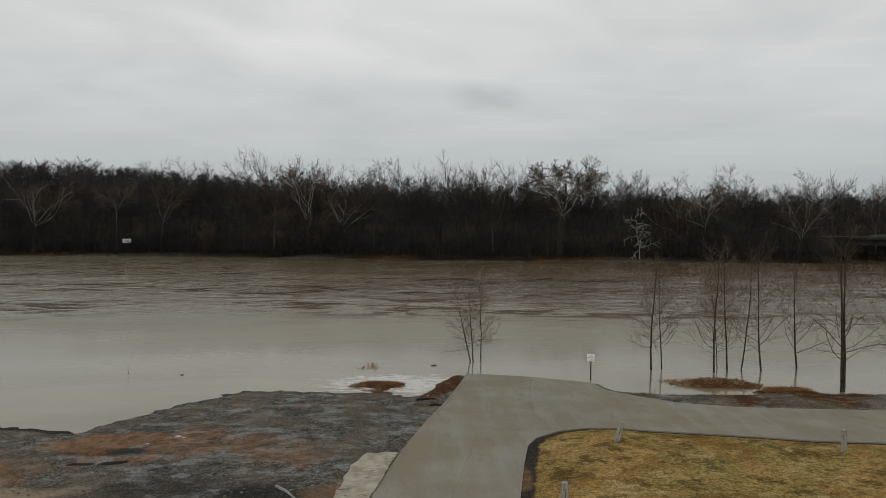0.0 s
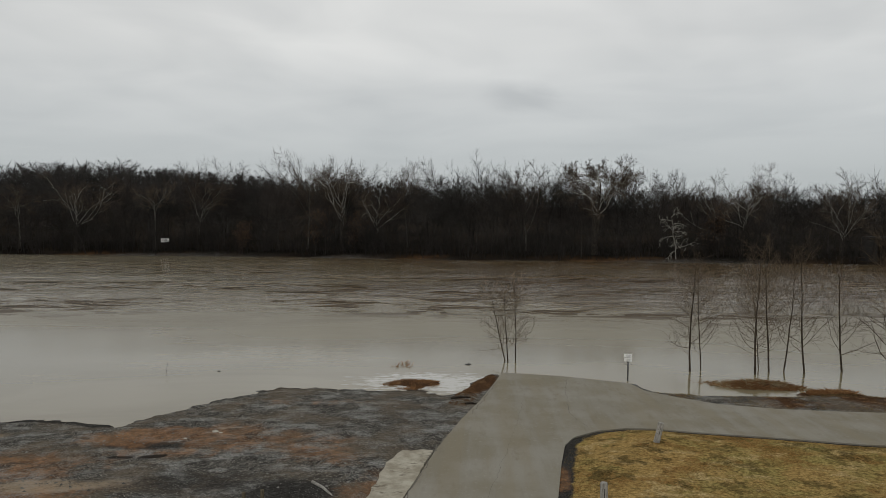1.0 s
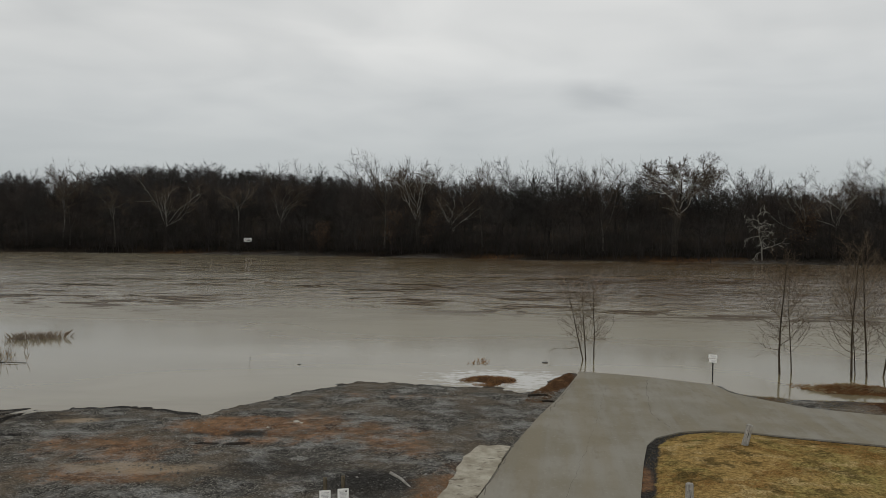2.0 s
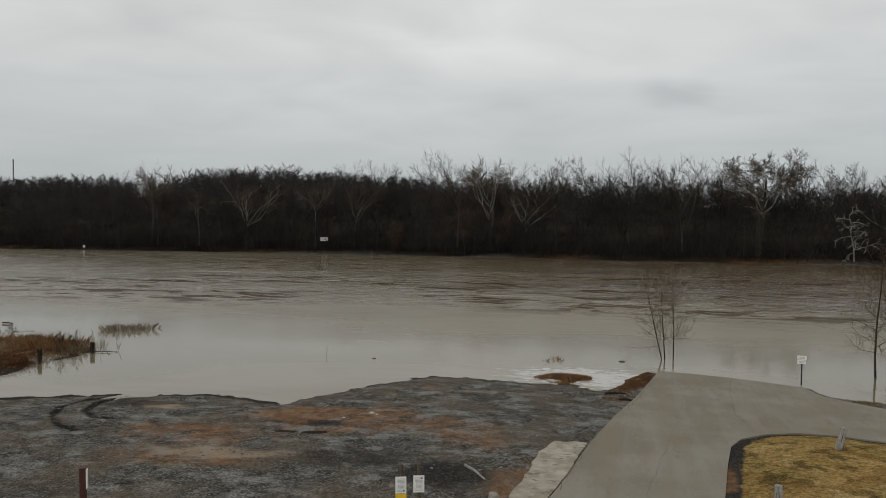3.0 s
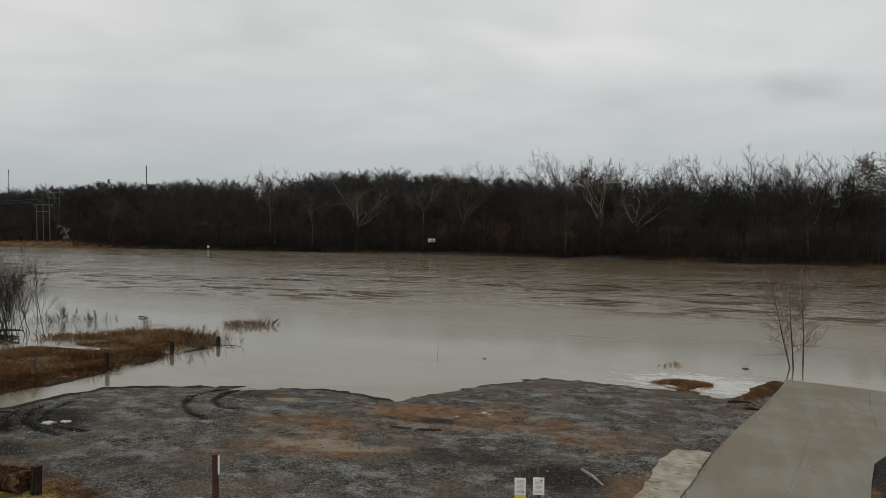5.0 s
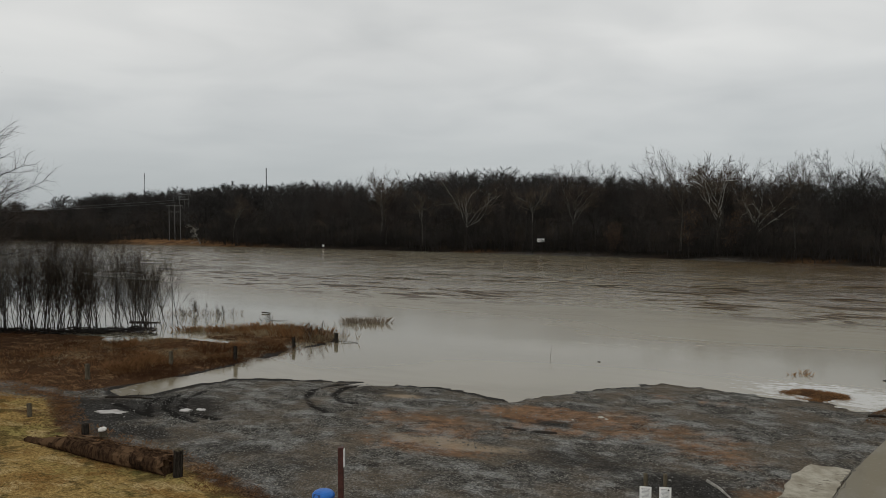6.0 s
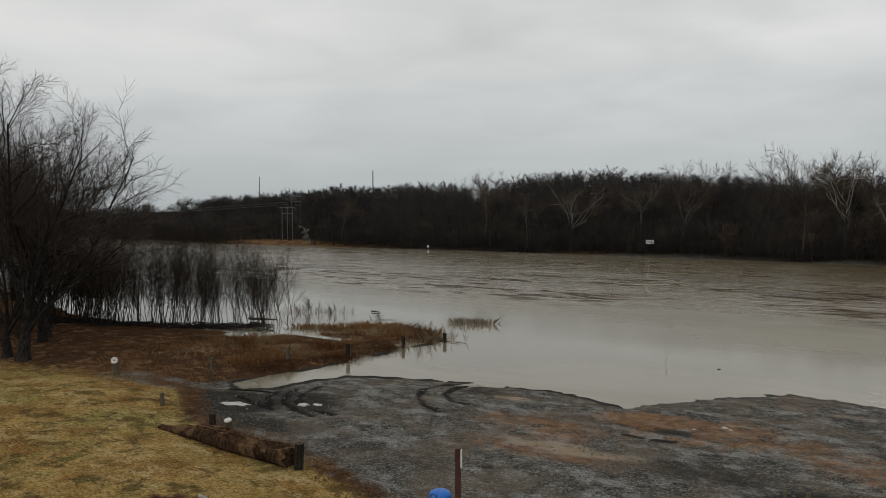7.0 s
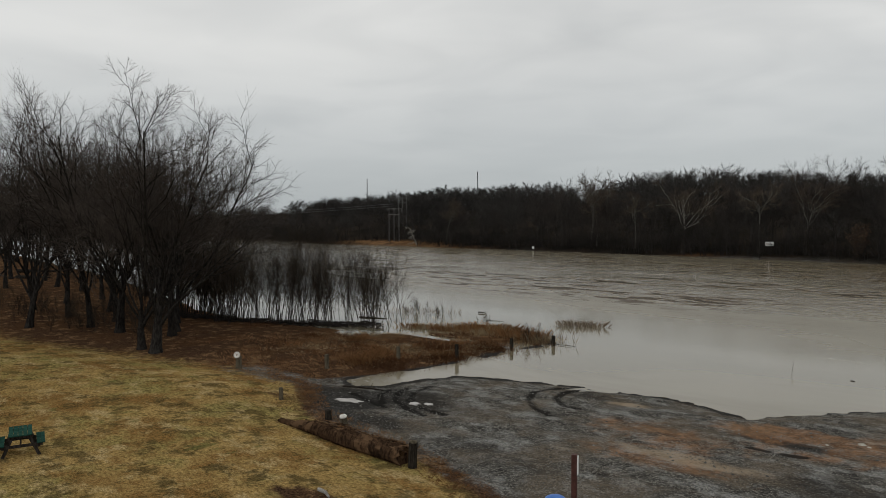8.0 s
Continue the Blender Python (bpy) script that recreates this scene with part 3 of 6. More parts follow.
def litter_mask(x, y):
    lw = depth_in(x, y, LAWN_WEST)
    fade = 1 - step(lw, -5.0, 5.5) * step(-x, 34, 42)
    m = np.maximum(step(depth_in(x, y, WEEDS_WEST), -0.6, 0.8) * fade, step(depth_in(x, y, MOUND_EAST), -0.3, 0.4) * (0.1 + 0.75 * lattice(x, y, 1.3, 81)))
    m = np.maximum(m, ellipses(((-3.4, 40.7, 3.0, 1.8, 0, 1.0), (15.6, 41.1, 3.4, 1.4, 0, 1.0), (19.0, 39.3, 2.2, 1.4, 0, 1.0), (0.15, 40.0, 0.7, 3.2, -18, 1.0), (-19.6, 10.9, 1.5, 0.7, 10, 1.0), (-33.0, 17.6, 1.2, 0.8, 0, 0.55)))(x, y))
    m = np.maximum(m, step(-x, 38, 42) * step(y, -30, 10) * step(60 - y, 0, 5) * fade * (lw < 5))
    edge = np.exp(-((depth_in(x, y, LAWN_WEST) + 0.1) / 0.9) ** 2)
    return np.maximum(m, 0.62 * edge * (1 - 0.7 * step(-x, 36, 42)))


def ground():
    xs, ys = spread(-62, 27, 0.24, -2600, 2600), spread(13, 45, 0.185, -260, 3000)
    # finer lines where the far hills rise
    xs = np.unique(np.concatenate([xs, np.arange(-520, -70, 10.0), np.arange(36, 220, 10.0)]))
    ys = np.unique(np.concatenate([ys, np.arange(158, 350, 5.0)]))
    lawn = lambda x, y: np.maximum(step(depth_in(x, y, LAWN_WEST) + 3.6 * step(-x, 36, 46), -0.5 - 1.0 * step(-x, 32, 40), 0.7 + 4.5 * step(-x, 32, 40)), step(depth_in(x, y, LAWN_EAST), 0.08 + 0.16 * step(9 - x, 0, 3), 0.42 + 0.28 * step(9 - x, 0, 3)))
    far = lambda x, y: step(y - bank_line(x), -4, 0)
    clay = lambda x, y: 0.45 * step(y - bank_line(x), -1, 1) * step(bank_line(x) + 3 - y, 0, 2) * step(lattice(x, x * 0, 14, 12), 0.25, 0.75) + ellipses(((-238, 181, 26, 8, 0, 0.75), (-212, 182, 14, 4, 0, 0.6)))(x, y)
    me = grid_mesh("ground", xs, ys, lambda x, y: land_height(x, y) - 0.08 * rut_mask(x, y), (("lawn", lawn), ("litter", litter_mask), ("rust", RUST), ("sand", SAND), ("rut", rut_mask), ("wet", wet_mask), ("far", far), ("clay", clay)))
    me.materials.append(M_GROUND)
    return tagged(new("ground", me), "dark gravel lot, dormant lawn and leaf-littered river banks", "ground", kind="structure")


def rush(x, y):
    """How hard the current runs: slack inshore, quick in midstream."""
    return step(y + 0.03 * x + 10 * (lattice(x, y, 26, 15) - 0.5), 54, 98)


def ripple(x, y):
    return step(y + 0.10 * x + 6 * (lattice(x, y, 12, 16) - 0.5), 38, 66) * (0.75 + 0.5 * lattice(x * 0.5, y, 9, 17))


def waves(x, y):
    warp = 3.0 * (lattice(x, y, 14, 31) - 0.5)
    gust = 0.25 + 1.2 * step(lattice(x * 0.55, y, 17, 21), 0.30, 0.72)
    ridge = lambda s, k: (1 - np.abs(2 * lattice(x * 0.5, y + warp, s, k) - 1)) ** 3
    chop = 0.20 * ridge(4.4, 22) + 0.15 * ridge(2.6, 23) - 0.08
    return 0.15 * rush(x, y) * (1 - 0.6 * step(y - bank_line(x), -16, -3)) * gust * chop


def river():
    xs, ys = spread(-180, 100, 1.2, -2600, 2600), spread(22, 170, 0.7, 4, 2000)
    film = lambda x, y: ellipses(((-2.8, 41.0, 5.0, 3.0, 0, 0.85), (-0.9, 39.6, 1.8, 1.8, 0, 0.7), (-17.5, 49.5, 7, 0.7, 3, 0.33), (-46, 41.0, 8, 3.0, 30, 0.5), (-34.4, 24.0, 1.2, 2.4, 0, 0.45)))(x, y)
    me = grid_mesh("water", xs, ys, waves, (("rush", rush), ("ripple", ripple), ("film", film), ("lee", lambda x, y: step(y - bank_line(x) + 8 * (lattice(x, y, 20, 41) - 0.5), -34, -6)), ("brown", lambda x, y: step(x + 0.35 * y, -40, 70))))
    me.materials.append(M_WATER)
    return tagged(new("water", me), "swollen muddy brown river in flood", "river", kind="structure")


def draped_slab(name, poly, material, lift, thick, cell=1.0):
    """A slab with the outline poly, cut into cells, that follows the road's fall."""
    bm = bmesh.new()
    bm.faces.new([bm.verts.new((x, y, 0)) for x, y in poly])
    xs, ys = [p[0] for p in poly], [p[1] for p in poly]
    for lo, hi, axis in ((min(xs), max(xs), 0), (min(ys), max(ys), 1)):
        v = math.floor(lo) + cell
        while v < hi:
            co, no = ((v, 0, 0), (1, 0, 0)) if axis == 0 else ((0, v, 0), (0, 1, 0))
            bmesh.ops.bisect_plane(bm, geom=bm.verts[:] + bm.edges[:] + bm.faces[:], plane_co=co, plane_no=no)
            v += cell
    bmesh.ops.recalc_face_normals(bm, faces=bm.faces)
    if bm.faces[:][0].normal.z < 0:
        bmesh.ops.reverse_faces(bm, faces=bm.faces)
    top = bm.verts[:]
    r = bmesh.ops.extrude_face_region(bm, geom=bm.faces[:])
    low = [g for g in r["geom"] if isinstance(g, bmesh.types.BMVert)]
    lowset = set(low)
    for v in bm.verts:
        v.co.z = float(road_height(v.co.x, v.co.y)) + lift
    for v in top:
        v.co.z -= thick
    bmesh.ops.recalc_face_normals(bm, faces=bm.faces)
    me = bpy.data.meshes.new(name)
    bm.to_mesh(me)
    bm.free()
    me.materials.append(material)
    return new(name, me)


# ---- building blocks ----
def part(name, bm, material, parent, label=""):
    """A bmesh as one mesh object under a thing or a part."""
    me = bpy.data.meshes.new(name)
    if isinstance(bm, bmesh.types.BMesh):
        bm.to_mesh(me)
        bm.free()
    else:
        me.from_pydata(*bm)
        me.update()
    me.materials.append(material)
    ob = new(name, me)
    ob.parent = parent
    return tagged(ob, label)


def thing(name, place, label, category, group="", kind="", turn=0.0, lean=(0, 0)):
    ob = new(name)
    ob.matrix_world = pose(*place, lean[0], lean[1], turn)
    ob.empty_display_size = 0.3
    return tagged(ob, label, category, group, kind)


def box(bm, sx, sy, sz, m=None, bevel=0.0):
    r = bmesh.ops.create_cube(bm, size=1)
    bmesh.ops.scale(bm, vec=(sx, sy, sz), verts=r["verts"])
    if bevel:
        es = list({e for v in r["verts"] for e in v.link_edges})
        r = bmesh.ops.bevel(bm, geom=es, offset=bevel, segments=2, affect="EDGES", profile=0.6)
    if m is not None:
        bmesh.ops.transform(bm, matrix=m, verts=r["verts"])
    return bm


def a_box(sx, sy, sz, m=None, bevel=0.0):
    return box(bmesh.new(), sx, sy, sz, m, bevel)


class Tubes:
    """Vertices and faces of many tapered tubes."""

    def __init__(self):
        self.v, self.f = [], []

    def add(self, pts, radii, sides, cap=False, tip=False):
        v, f = self.v, self.f
        base = len(v)
        n = len(pts)
        end = pts[-1]
        if tip:
            pts, n = pts[:-1], n - 1
        last = end - pts[-1]
        for i, (p, r) in enumerate(zip(pts, radii)):
            d = (pts[min(i + 1, n - 1)] - pts[max(i - 1, 0)]) if n > 1 else last.copy()
            d.normalize()
            a = d.cross(Vector((0.31, 0.95, 0.05) if abs(d.y) < 0.9 else (1, 0, 0)))
            a.normalize()
            b = d.cross(a)
            for k in range(sides):
                t = 6.2832 * k / sides
                c, s = math.cos(t) * r, math.sin(t) * r
                v.append((p.x + a.x * c + b.x * s, p.y + a.y * c + b.y * s, p.z + a.z * c + b.z * s))
        for i in range(n - 1):
            o = base + i * sides
            for k in range(sides):
                l = (k + 1) % sides
                f.append((o + k, o + l, o + sides + l, o + sides + k))
        if tip:
            o = base + (n - 1) * sides
            v.append((end.x, end.y, end.z))
            for k in range(sides):
                f.append((o + k, o + (k + 1) % sides, len(v) - 1))
        if cap:
            f.append(tuple(base + (n - 1) * sides + k for k in range(sides)))
            f.append(tuple(base + k for k in reversed(range(sides))))

    def twig(self, a, b, r, turn):
        """A twig too fine to show its roundness: one tapering blade."""
        d = b - a
        s = d.cross(Vector((math.cos(turn), math.sin(turn), 0.3)))
        s.normalize()
        o = len(self.v)
        self.v += [(a.x - s.x * r, a.y - s.y * r, a.z - s.z * r), (a.x + s.x * r, a.y + s.y * r, a.z + s.z * r), (b.x, b.y, b.z)]
        self.f.append((o, o + 1, o + 2))

    def data(self):
        return self.v, [], self.f


def grow(rng, spec, start, way, length, radius, level, out, lean, thin, slim=1.0):
    """A branch and, in turn, all that springs from it. out: one Tubes for each level."""
    segs, sides, kids, reach, angle, wander, rise = spec[level]
    if level + 1 >= len(spec):
        out[level].twig(start, start + (way.normalized() + Vector((rng.gauss(0, wander), rng.gauss(0, wander), rng.gauss(0, wander) + rise))) * length, radius, rng.uniform(0, 6.28))
        return
    pts, radii = [start.copy()], [radius]
    d = way.normalized()
    tip = 0.30 if level == 0 else 0.38
    for i in range(segs):
        d = d + Vector((rng.gauss(0, wander), rng.gauss(0, wander), rng.gauss(0, wander) + rise)) + lean * (0.05 if level else 0.03)
        d.normalize()
        pts.append(pts[-1] + d * (length / segs))
        radii.append(radius * (1 - (1 - tip) * ((i + 1) / segs)))
    if level == 0:
        radii[0] *= 1.35
    out[level].add(pts, radii, sides, tip=level > 1)
    lo = spec[level + 1][3][1]
    turn = rng.uniform(0, 6.28)
    for k in range(kids):
        f = lo + (1 - lo) * (k + rng.uniform(0.1, 0.9)) / kids
        f = min(f, 0.985)
        i = min(int(f * segs), segs - 1)
        g = f * segs - i
        p = pts[i].lerp(pts[i + 1], g)
        ax = (pts[i + 1] - pts[i]).normalized()
        turn += 2.4 + rng.uniform(-0.6, 0.6)
        side = ax.cross(Vector((0.2, 0.4, 0.9) if abs(ax.z) < 0.9 else (1, 0.1, 0))).normalized()
        side = side * math.cos(turn) + ax.cross(side) * math.sin(turn)
        an = radians(spec[level + 1][4]) * rng.uniform(0.7, 1.3) * (1.15 - 0.4 * f)
        kid = ax * math.cos(an) + side * math.sin(an)
        ln = length * spec[level + 1][3][0] * rng.uniform(0.65, 1.2) * (1.2 - (0.65 if spec[0][2] > 20 and not level else 0.42) * f)
        rr = (radii[i] + (radii[i + 1] - radii[i]) * g)
        grow(rng, spec, p, kid, ln, max(rr * rng.uniform(0.42, 0.66) * slim, thin[level]), level + 1, out, lean, thin, slim)


FINE, COARSE = (0.03, 0.02, 0.013, 0.010, 0.008), (0.08, 0.045, 0.034, 0.03, 0.03)

# each level: segments, sides, children, (length ratio, where the first child sits on its parent), angle, wander, rise
TALL = [(6, 5, 13, (1, 0), 0, 0.05, 0.04), (4, 3, 8, (0.40, 0.26), 54, 0.13, 0.09), (2, 3, 17, (0.46, 0.12), 48, 0.18, 0.03), (1, 1, 0, (0.62, 0.05), 48, 0.2, 0.02)]
LEADER = [(11, 6, 22, (1, 0), 0, 0.03, 0.05), (6, 4, 7, (0.33, 0.24), 58, 0.13, 0.07), (3, 3, 5, (0.42, 0.15), 44, 0.15, 0.07), (1, 1, 0, (0.6, 0.12), 38, 0.18, 0.08)]
BUSHY = [(7, 3, 9, (1, 0), 0, 0.045, 0.03), (2, 3, 6, (0.40, 0.22), 26, 0.08, 0.08), (1, 3, 5, (0.46, 0.2), 28, 0.10, 0.06), (1, 1, 0, (0.8, 0.1), 30, 0.12, 0.05)]
MAPLE = [(5, 9, 8, (1, 0), 0, 0.05, 0.05), (9, 7, 12, (3.2, 0.45), 36, 0.085, 0.045), (6, 4, 7, (0.36, 0.42), 42, 0.12, 0.045), (3, 3, 6, (0.46, 0.30), 38, 0.14, 0.03), (1, 3, 5, (0.55, 0.15), 36, 0.16, 0.02), (1, 1, 0, (0.8, 0.15), 32, 0.14, 0.02)]
GROVE = [(5, 7, 8, (1, 0), 0, 0.05, 0.05), (8, 5, 10, (2.2, 0.40), 34, 0.095, 0.045), (4, 3, 7, (0.36, 0.26), 44, 0.13, 0.04), (2, 3, 7, (0.50, 0.2), 38, 0.15, 0.03), (1, 1, 0, (0.8, 0.10), 36, 0.14, 0.02)]


def fan(angle, rise, limbs=7, reach=1.35, low=0.45):
    """A far tree: a bare trunk and a rounded broom of rising limbs."""
    return [(4, 5, limbs, (1, 0), 0, 0.05, 0.03), (4, 3, 8, (reach, low), angle, 0.12, rise), (2, 3, 6, (0.42, 0.16), 40, 0.14, 0.05), (1, 3, 8, (0.56, 0.15), 36, 0.16, 0.04), (1, 1, 0, (0.85, 0.10), 32, 0.16, 0.03)]


def dome(limbs=6):
    """A crowded hilltop crown: only its rounded head shows."""
    return [(2, 4, limbs, (1, 0), 0, 0.05, 0.02), (2, 3, 8, (1.05, 0.25), 50, 0.13, 0.05), (1, 3, 13, (0.50, 0.10), 46, 0.16, 0.04), (1, 1, 0, (0.62, 0.05), 42, 0.18, 0.03)]


def tree_tubes(seed, spec, height, radius, lean=(0, 0), way=(0, 0, 1), thin=FINE, slim=1.0):
    rng = random.Random(seed)
    out = [Tubes() for _ in spec]
    grow(rng, spec, Vector((0, 0, -0.4)), Vector(way), height, radius, 0, out, Vector((*lean, 0)), thin, slim)
    return out


def merged(tubes):
    v, f = [], []
    for t in tubes:
        o = len(v)
        v += t.v
        f += [tuple(i + o for i in q) for q in t.f]
    return v, [], f


def tree(name, place, seed, spec, height, radius, label, group="", bark=None, twigs=None, limbs=1, lean=(0, 0), way=(0, 0, 1), turn=0.0, thin=FINE, slim=1.0):
    """A bare tree: trunk with its limbs, and a crown of twigs."""
    out = tree_tubes(seed, spec, height, radius, lean, way, thin, slim)
    ob = thing(name, place, label, "tree", group, turn=turn)
    part("trunk", merged(out[:1 + limbs]), bark or M_BARK, ob)
    part("crown", merged(out[1 + limbs:]), twigs or M_TWIG, ob, "bare twigs")
    return ob


def leafy(name, place, seed, height, label, group="", leaves=None, count=900, size=0.22, bark=None):
    """A tree that still holds its withered or evergreen leaves."""
    ob = tree(name, place, seed, TALL, height, height * 0.018, label, group, bark, thin=COARSE)
    crown = [c for c in ob.children if c.name.startswith("crown")][0]
    rng = random.Random(seed)
    vs = crown.data.vertices
    v, f = [], []
    for _ in range(count):
        p = vs[rng.randrange(len(vs))].co + Vector((rng.gauss(0, 0.3), rng.gauss(0, 0.3), rng.gauss(0, 0.3)))
        a = Vector((rng.gauss(0, 1), rng.gauss(0, 1), rng.gauss(0, 1))).normalized() * size
        b = a.cross(Vector((rng.gauss(0, 1), rng.gauss(0, 1), rng.gauss(0, 1)))).normalized() * size * 0.6
        o = len(v)
        v += [p - a, p + b, p + a, p - b]
        f.append((o, o + 1, o + 2, o + 3))
    part("foliage", (v, [], f), leaves or M_TAN, ob, "clinging leaves")
    return ob


# ---- setting ----
ground()
river()
road = tagged(draped_slab("road", ROAD, M_ROAD, 0.0, 0.14), "worn pale concrete drive running down to the water", "road", kind="structure")


def ragged(poly, size, seed):
    """The outline with short broken steps along its edges."""
    rng, out = random.Random(seed), []
    for (x0, y0), (x1, y1) in zip(poly, poly[1:] + poly[:1]):
        k = max(1, int(math.hypot(x1 - x0, y1 - y0) / 0.3)) if y0 > 19 and y1 > 19 else 1
        for i in range(k):
            f = i / k
            out.append((x0 + (x1 - x0) * f + rng.uniform(-size, size) * (i > 0), y0 + (y1 - y0) * f + rng.uniform(-size, size) * (i > 0)))
    return out


apron = tagged(draped_slab("pavement", ragged(APRON, 0.06, 3), M_PALE, 0.004, 0.14), "broken pale concrete apron beside the drive", "pavement", kind="structure")


def on_land(x, y):
    return float(land_height(np.array(x), np.array(y)))


# ---- far bank woods ----
def crown_size(tubes):
    v = np.array([p for t in tubes for p in t.v])
    return float(np.percentile(v[:, 2], 99.95)), float(np.percentile(np.hypot(v[:, 0], v[:, 1]), 95))


def far_kind(seed, spec, trunk, radius, thin, bark, twigs, label, group):
    """A bare far tree at unit height, to be copied and scaled to its true height."""
    out = tree_tubes(seed, spec, trunk, radius, thin=thin, slim=0.85)
    top, wide = crown_size(out)
    ob = thing("bare_tree", (0, -150, 0), label, "tree", group)
    part("trunk", merged(out[:2]), bark, ob)
    part("crown", merged(out[2:]), twigs, ob, "bare twigs")
    return ob, top, wide


THIN_FAR = (0.07, 0.042, 0.026, 0.021)
# crowns that make the skyline: x, y, top's height, crown's width to height, and 1 for a pale crown
SKYLINE = ((-72.1, 189.5, 24.6, 1.1, 0), (-66.5, 187.0, 23.2, 0.9, 0), (-61.5, 190.9, 23.4, 0.8, 0), (-53.5, 192.2, 24.2, 1.0, 0), (-44.1, 186.9, 26.6, 1.0, 1), (-34.1, 183.1, 24.4, 0.9, 1),
           (-28.5, 185.0, 22.0, 0.7, 0), (-23.4, 181.2, 22.6, 0.9, 0), (-17.3, 182.1, 23.2, 1.0, 1), (-12.5, 181.0, 22.6, 0.8, 0), (-7.5, 178.5, 23.4, 0.9, 0), (-1.7, 179.3, 24.6, 1.0, 0),
           (4.3, 176.6, 22.2, 0.9, 0), (8.2, 179.0, 21.4, 0.8, 0), (12.4, 177.8, 23.3, 1.0, 1), (17.0, 176.0, 21.6, 0.8, 0), (20.6, 177.0, 21.8, 0.8, 0), (34.5, 176.2, 21.6, 0.9, 0),
           (39.8, 175.1, 21.2, 0.9, 0), (44.3, 172.6, 20.4, 0.9, 0), (49.4, 174.1, 20.0, 0.9, 0), (68.5, 172.0, 19.2, 0.9, 0), (73.7, 172.1, 19.3, 1.0, 0), (91.2, 170.7, 18.6, 1.0, 0), (96.4, 170.2, 18.0, 1.0, 1),
           (101.5, 168.0, 18.6, 1.1, 1), (108, 168, 18.5, 1.1, 0), (-138.3, 190.6, 25.4, 0.8, 1), (-112, 190, 22.4, 1.0, 0), (-124, 189, 22.0, 1.0, 0), (-152, 190, 22.6, 1.0, 0), (-164, 192, 22.0, 1.0, 0),
           (-92, 190, 22.4, 1.0, 0), (-83, 191, 23.0, 1.0, 0), (-178, 192, 20.6, 1.0, 0), (-190, 190, 19.5, 0.9, 0), (-204, 188, 17.5, 1.0, 0))


def woods():
    rng = random.Random(11)
    g = "far bank trees"
    tall, low = [], []
    for i in range(8):
        spec = fan((30, 36, 42, 33)[i % 4], (0.05, 0.07, 0.05, 0.08)[i % 4], 6 + i % 3, 1.25 + 0.1 * (i % 3))
        pale = i >= 6
        tall.append(far_kind(100 + i, spec, 9.0, 0.26, THIN_FAR, M_GREYBARK if pale else (M_BARK, M_MIDBARK)[i % 2], M_MIDTWIG if pale else (M_TWIG, M_TWIGRED)[i % 2],
                             "tall pale-twigged tree rising above the dark woods" if pale else "tall bare dark tree in the wooded far bank", g))
    for i in range(5):
        spec = [(4, 4, 9, (1, 0), 0, 0.06, 0.03), (3, 3, 7, (0.48, 0.16), 50, 0.14, 0.08), (2, 3, 11, (0.46, 0.12), 46, 0.16, 0.04), (1, 1, 0, (0.6, 0.05), 44, 0.2, 0.03)]
        low.append(far_kind(140 + i, spec, 13.0, 0.17, (0.05, 0.034, 0.022), (M_BARK, M_MIDBARK)[i % 2], (M_TWIG, M_TWIGRED, M_BRUSH)[i % 3], "bare dark tree leaning over the far waterline", g))
    used = set()

    def plant(kind, x, y, h, squash=1.0, tilt=3.0):
        ob, top, wide = kind
        s = h / top
        m = pose(x, y, on_land(x, y) - 0.2, rng.uniform(-tilt, tilt), rng.uniform(-tilt, tilt), rng.uniform(0, 360)) @ Matrix.Diagonal((s * squash, s * squash, s, 1))
        c = ob if ob.name not in used else copy_thing(ob, m)
        used.add(ob.name)
        c.matrix_basis = m

    for x, y, top, ratio, pale in SKYLINE:
        kind = tall[6 + rng.randrange(2)] if pale else tall[rng.randrange(6)]
        h = (top + 1.7) - on_land(x, y)
        plant(kind, x, y, h, 0.9 * ratio * (0.36 * kind[1]) / kind[2], 1.5)
    # the second rank, whose heads close the gaps below the skyline
    x = -395.0
    while x < 135:
        px = x + rng.uniform(-2, 2)
        back = rng.uniform(8, 24)
        py = float(bank_line(px)) + back
        if not (-262 < px < -212 and back < 16):
            tops = float(np.interp(px, [-400, -230, -130, -60, 0, 50, 135], [17.5, 17.0, 20.0, 21.2, 20.6, 18.4, 16.8]))
            plant(tall[rng.randrange(6)], px, py, (tops - on_land(px, py)) * rng.uniform(0.84, 1.06), 0.95)
        x += 4.0 if px > -215 else 7.5
    x = -390.0
    while x < 125:
        px = x + rng.uniform(-2.4, 2.4)
        py = float(bank_line(px)) + 1.5 + rng.uniform(0, 5)
        if not -262 < px < -212:
            plant(low[rng.randrange(5)], px, py, rng.uniform(8.5, 15.0), 1.0, 7.0)
        x += 5.6


# height of the canopy's skyline along the hills
CANOPY_X = (-480, -330, -275, -235, -215, -203, -190, -178, -145, -126, -100, -83, -17, 64, 200)
CANOPY_Z = (29, 29, 30, 30.5, 28, 26.5, 29, 32.4, 33, 31.2, 28.5, 26.5, 24, 20.5, 19)


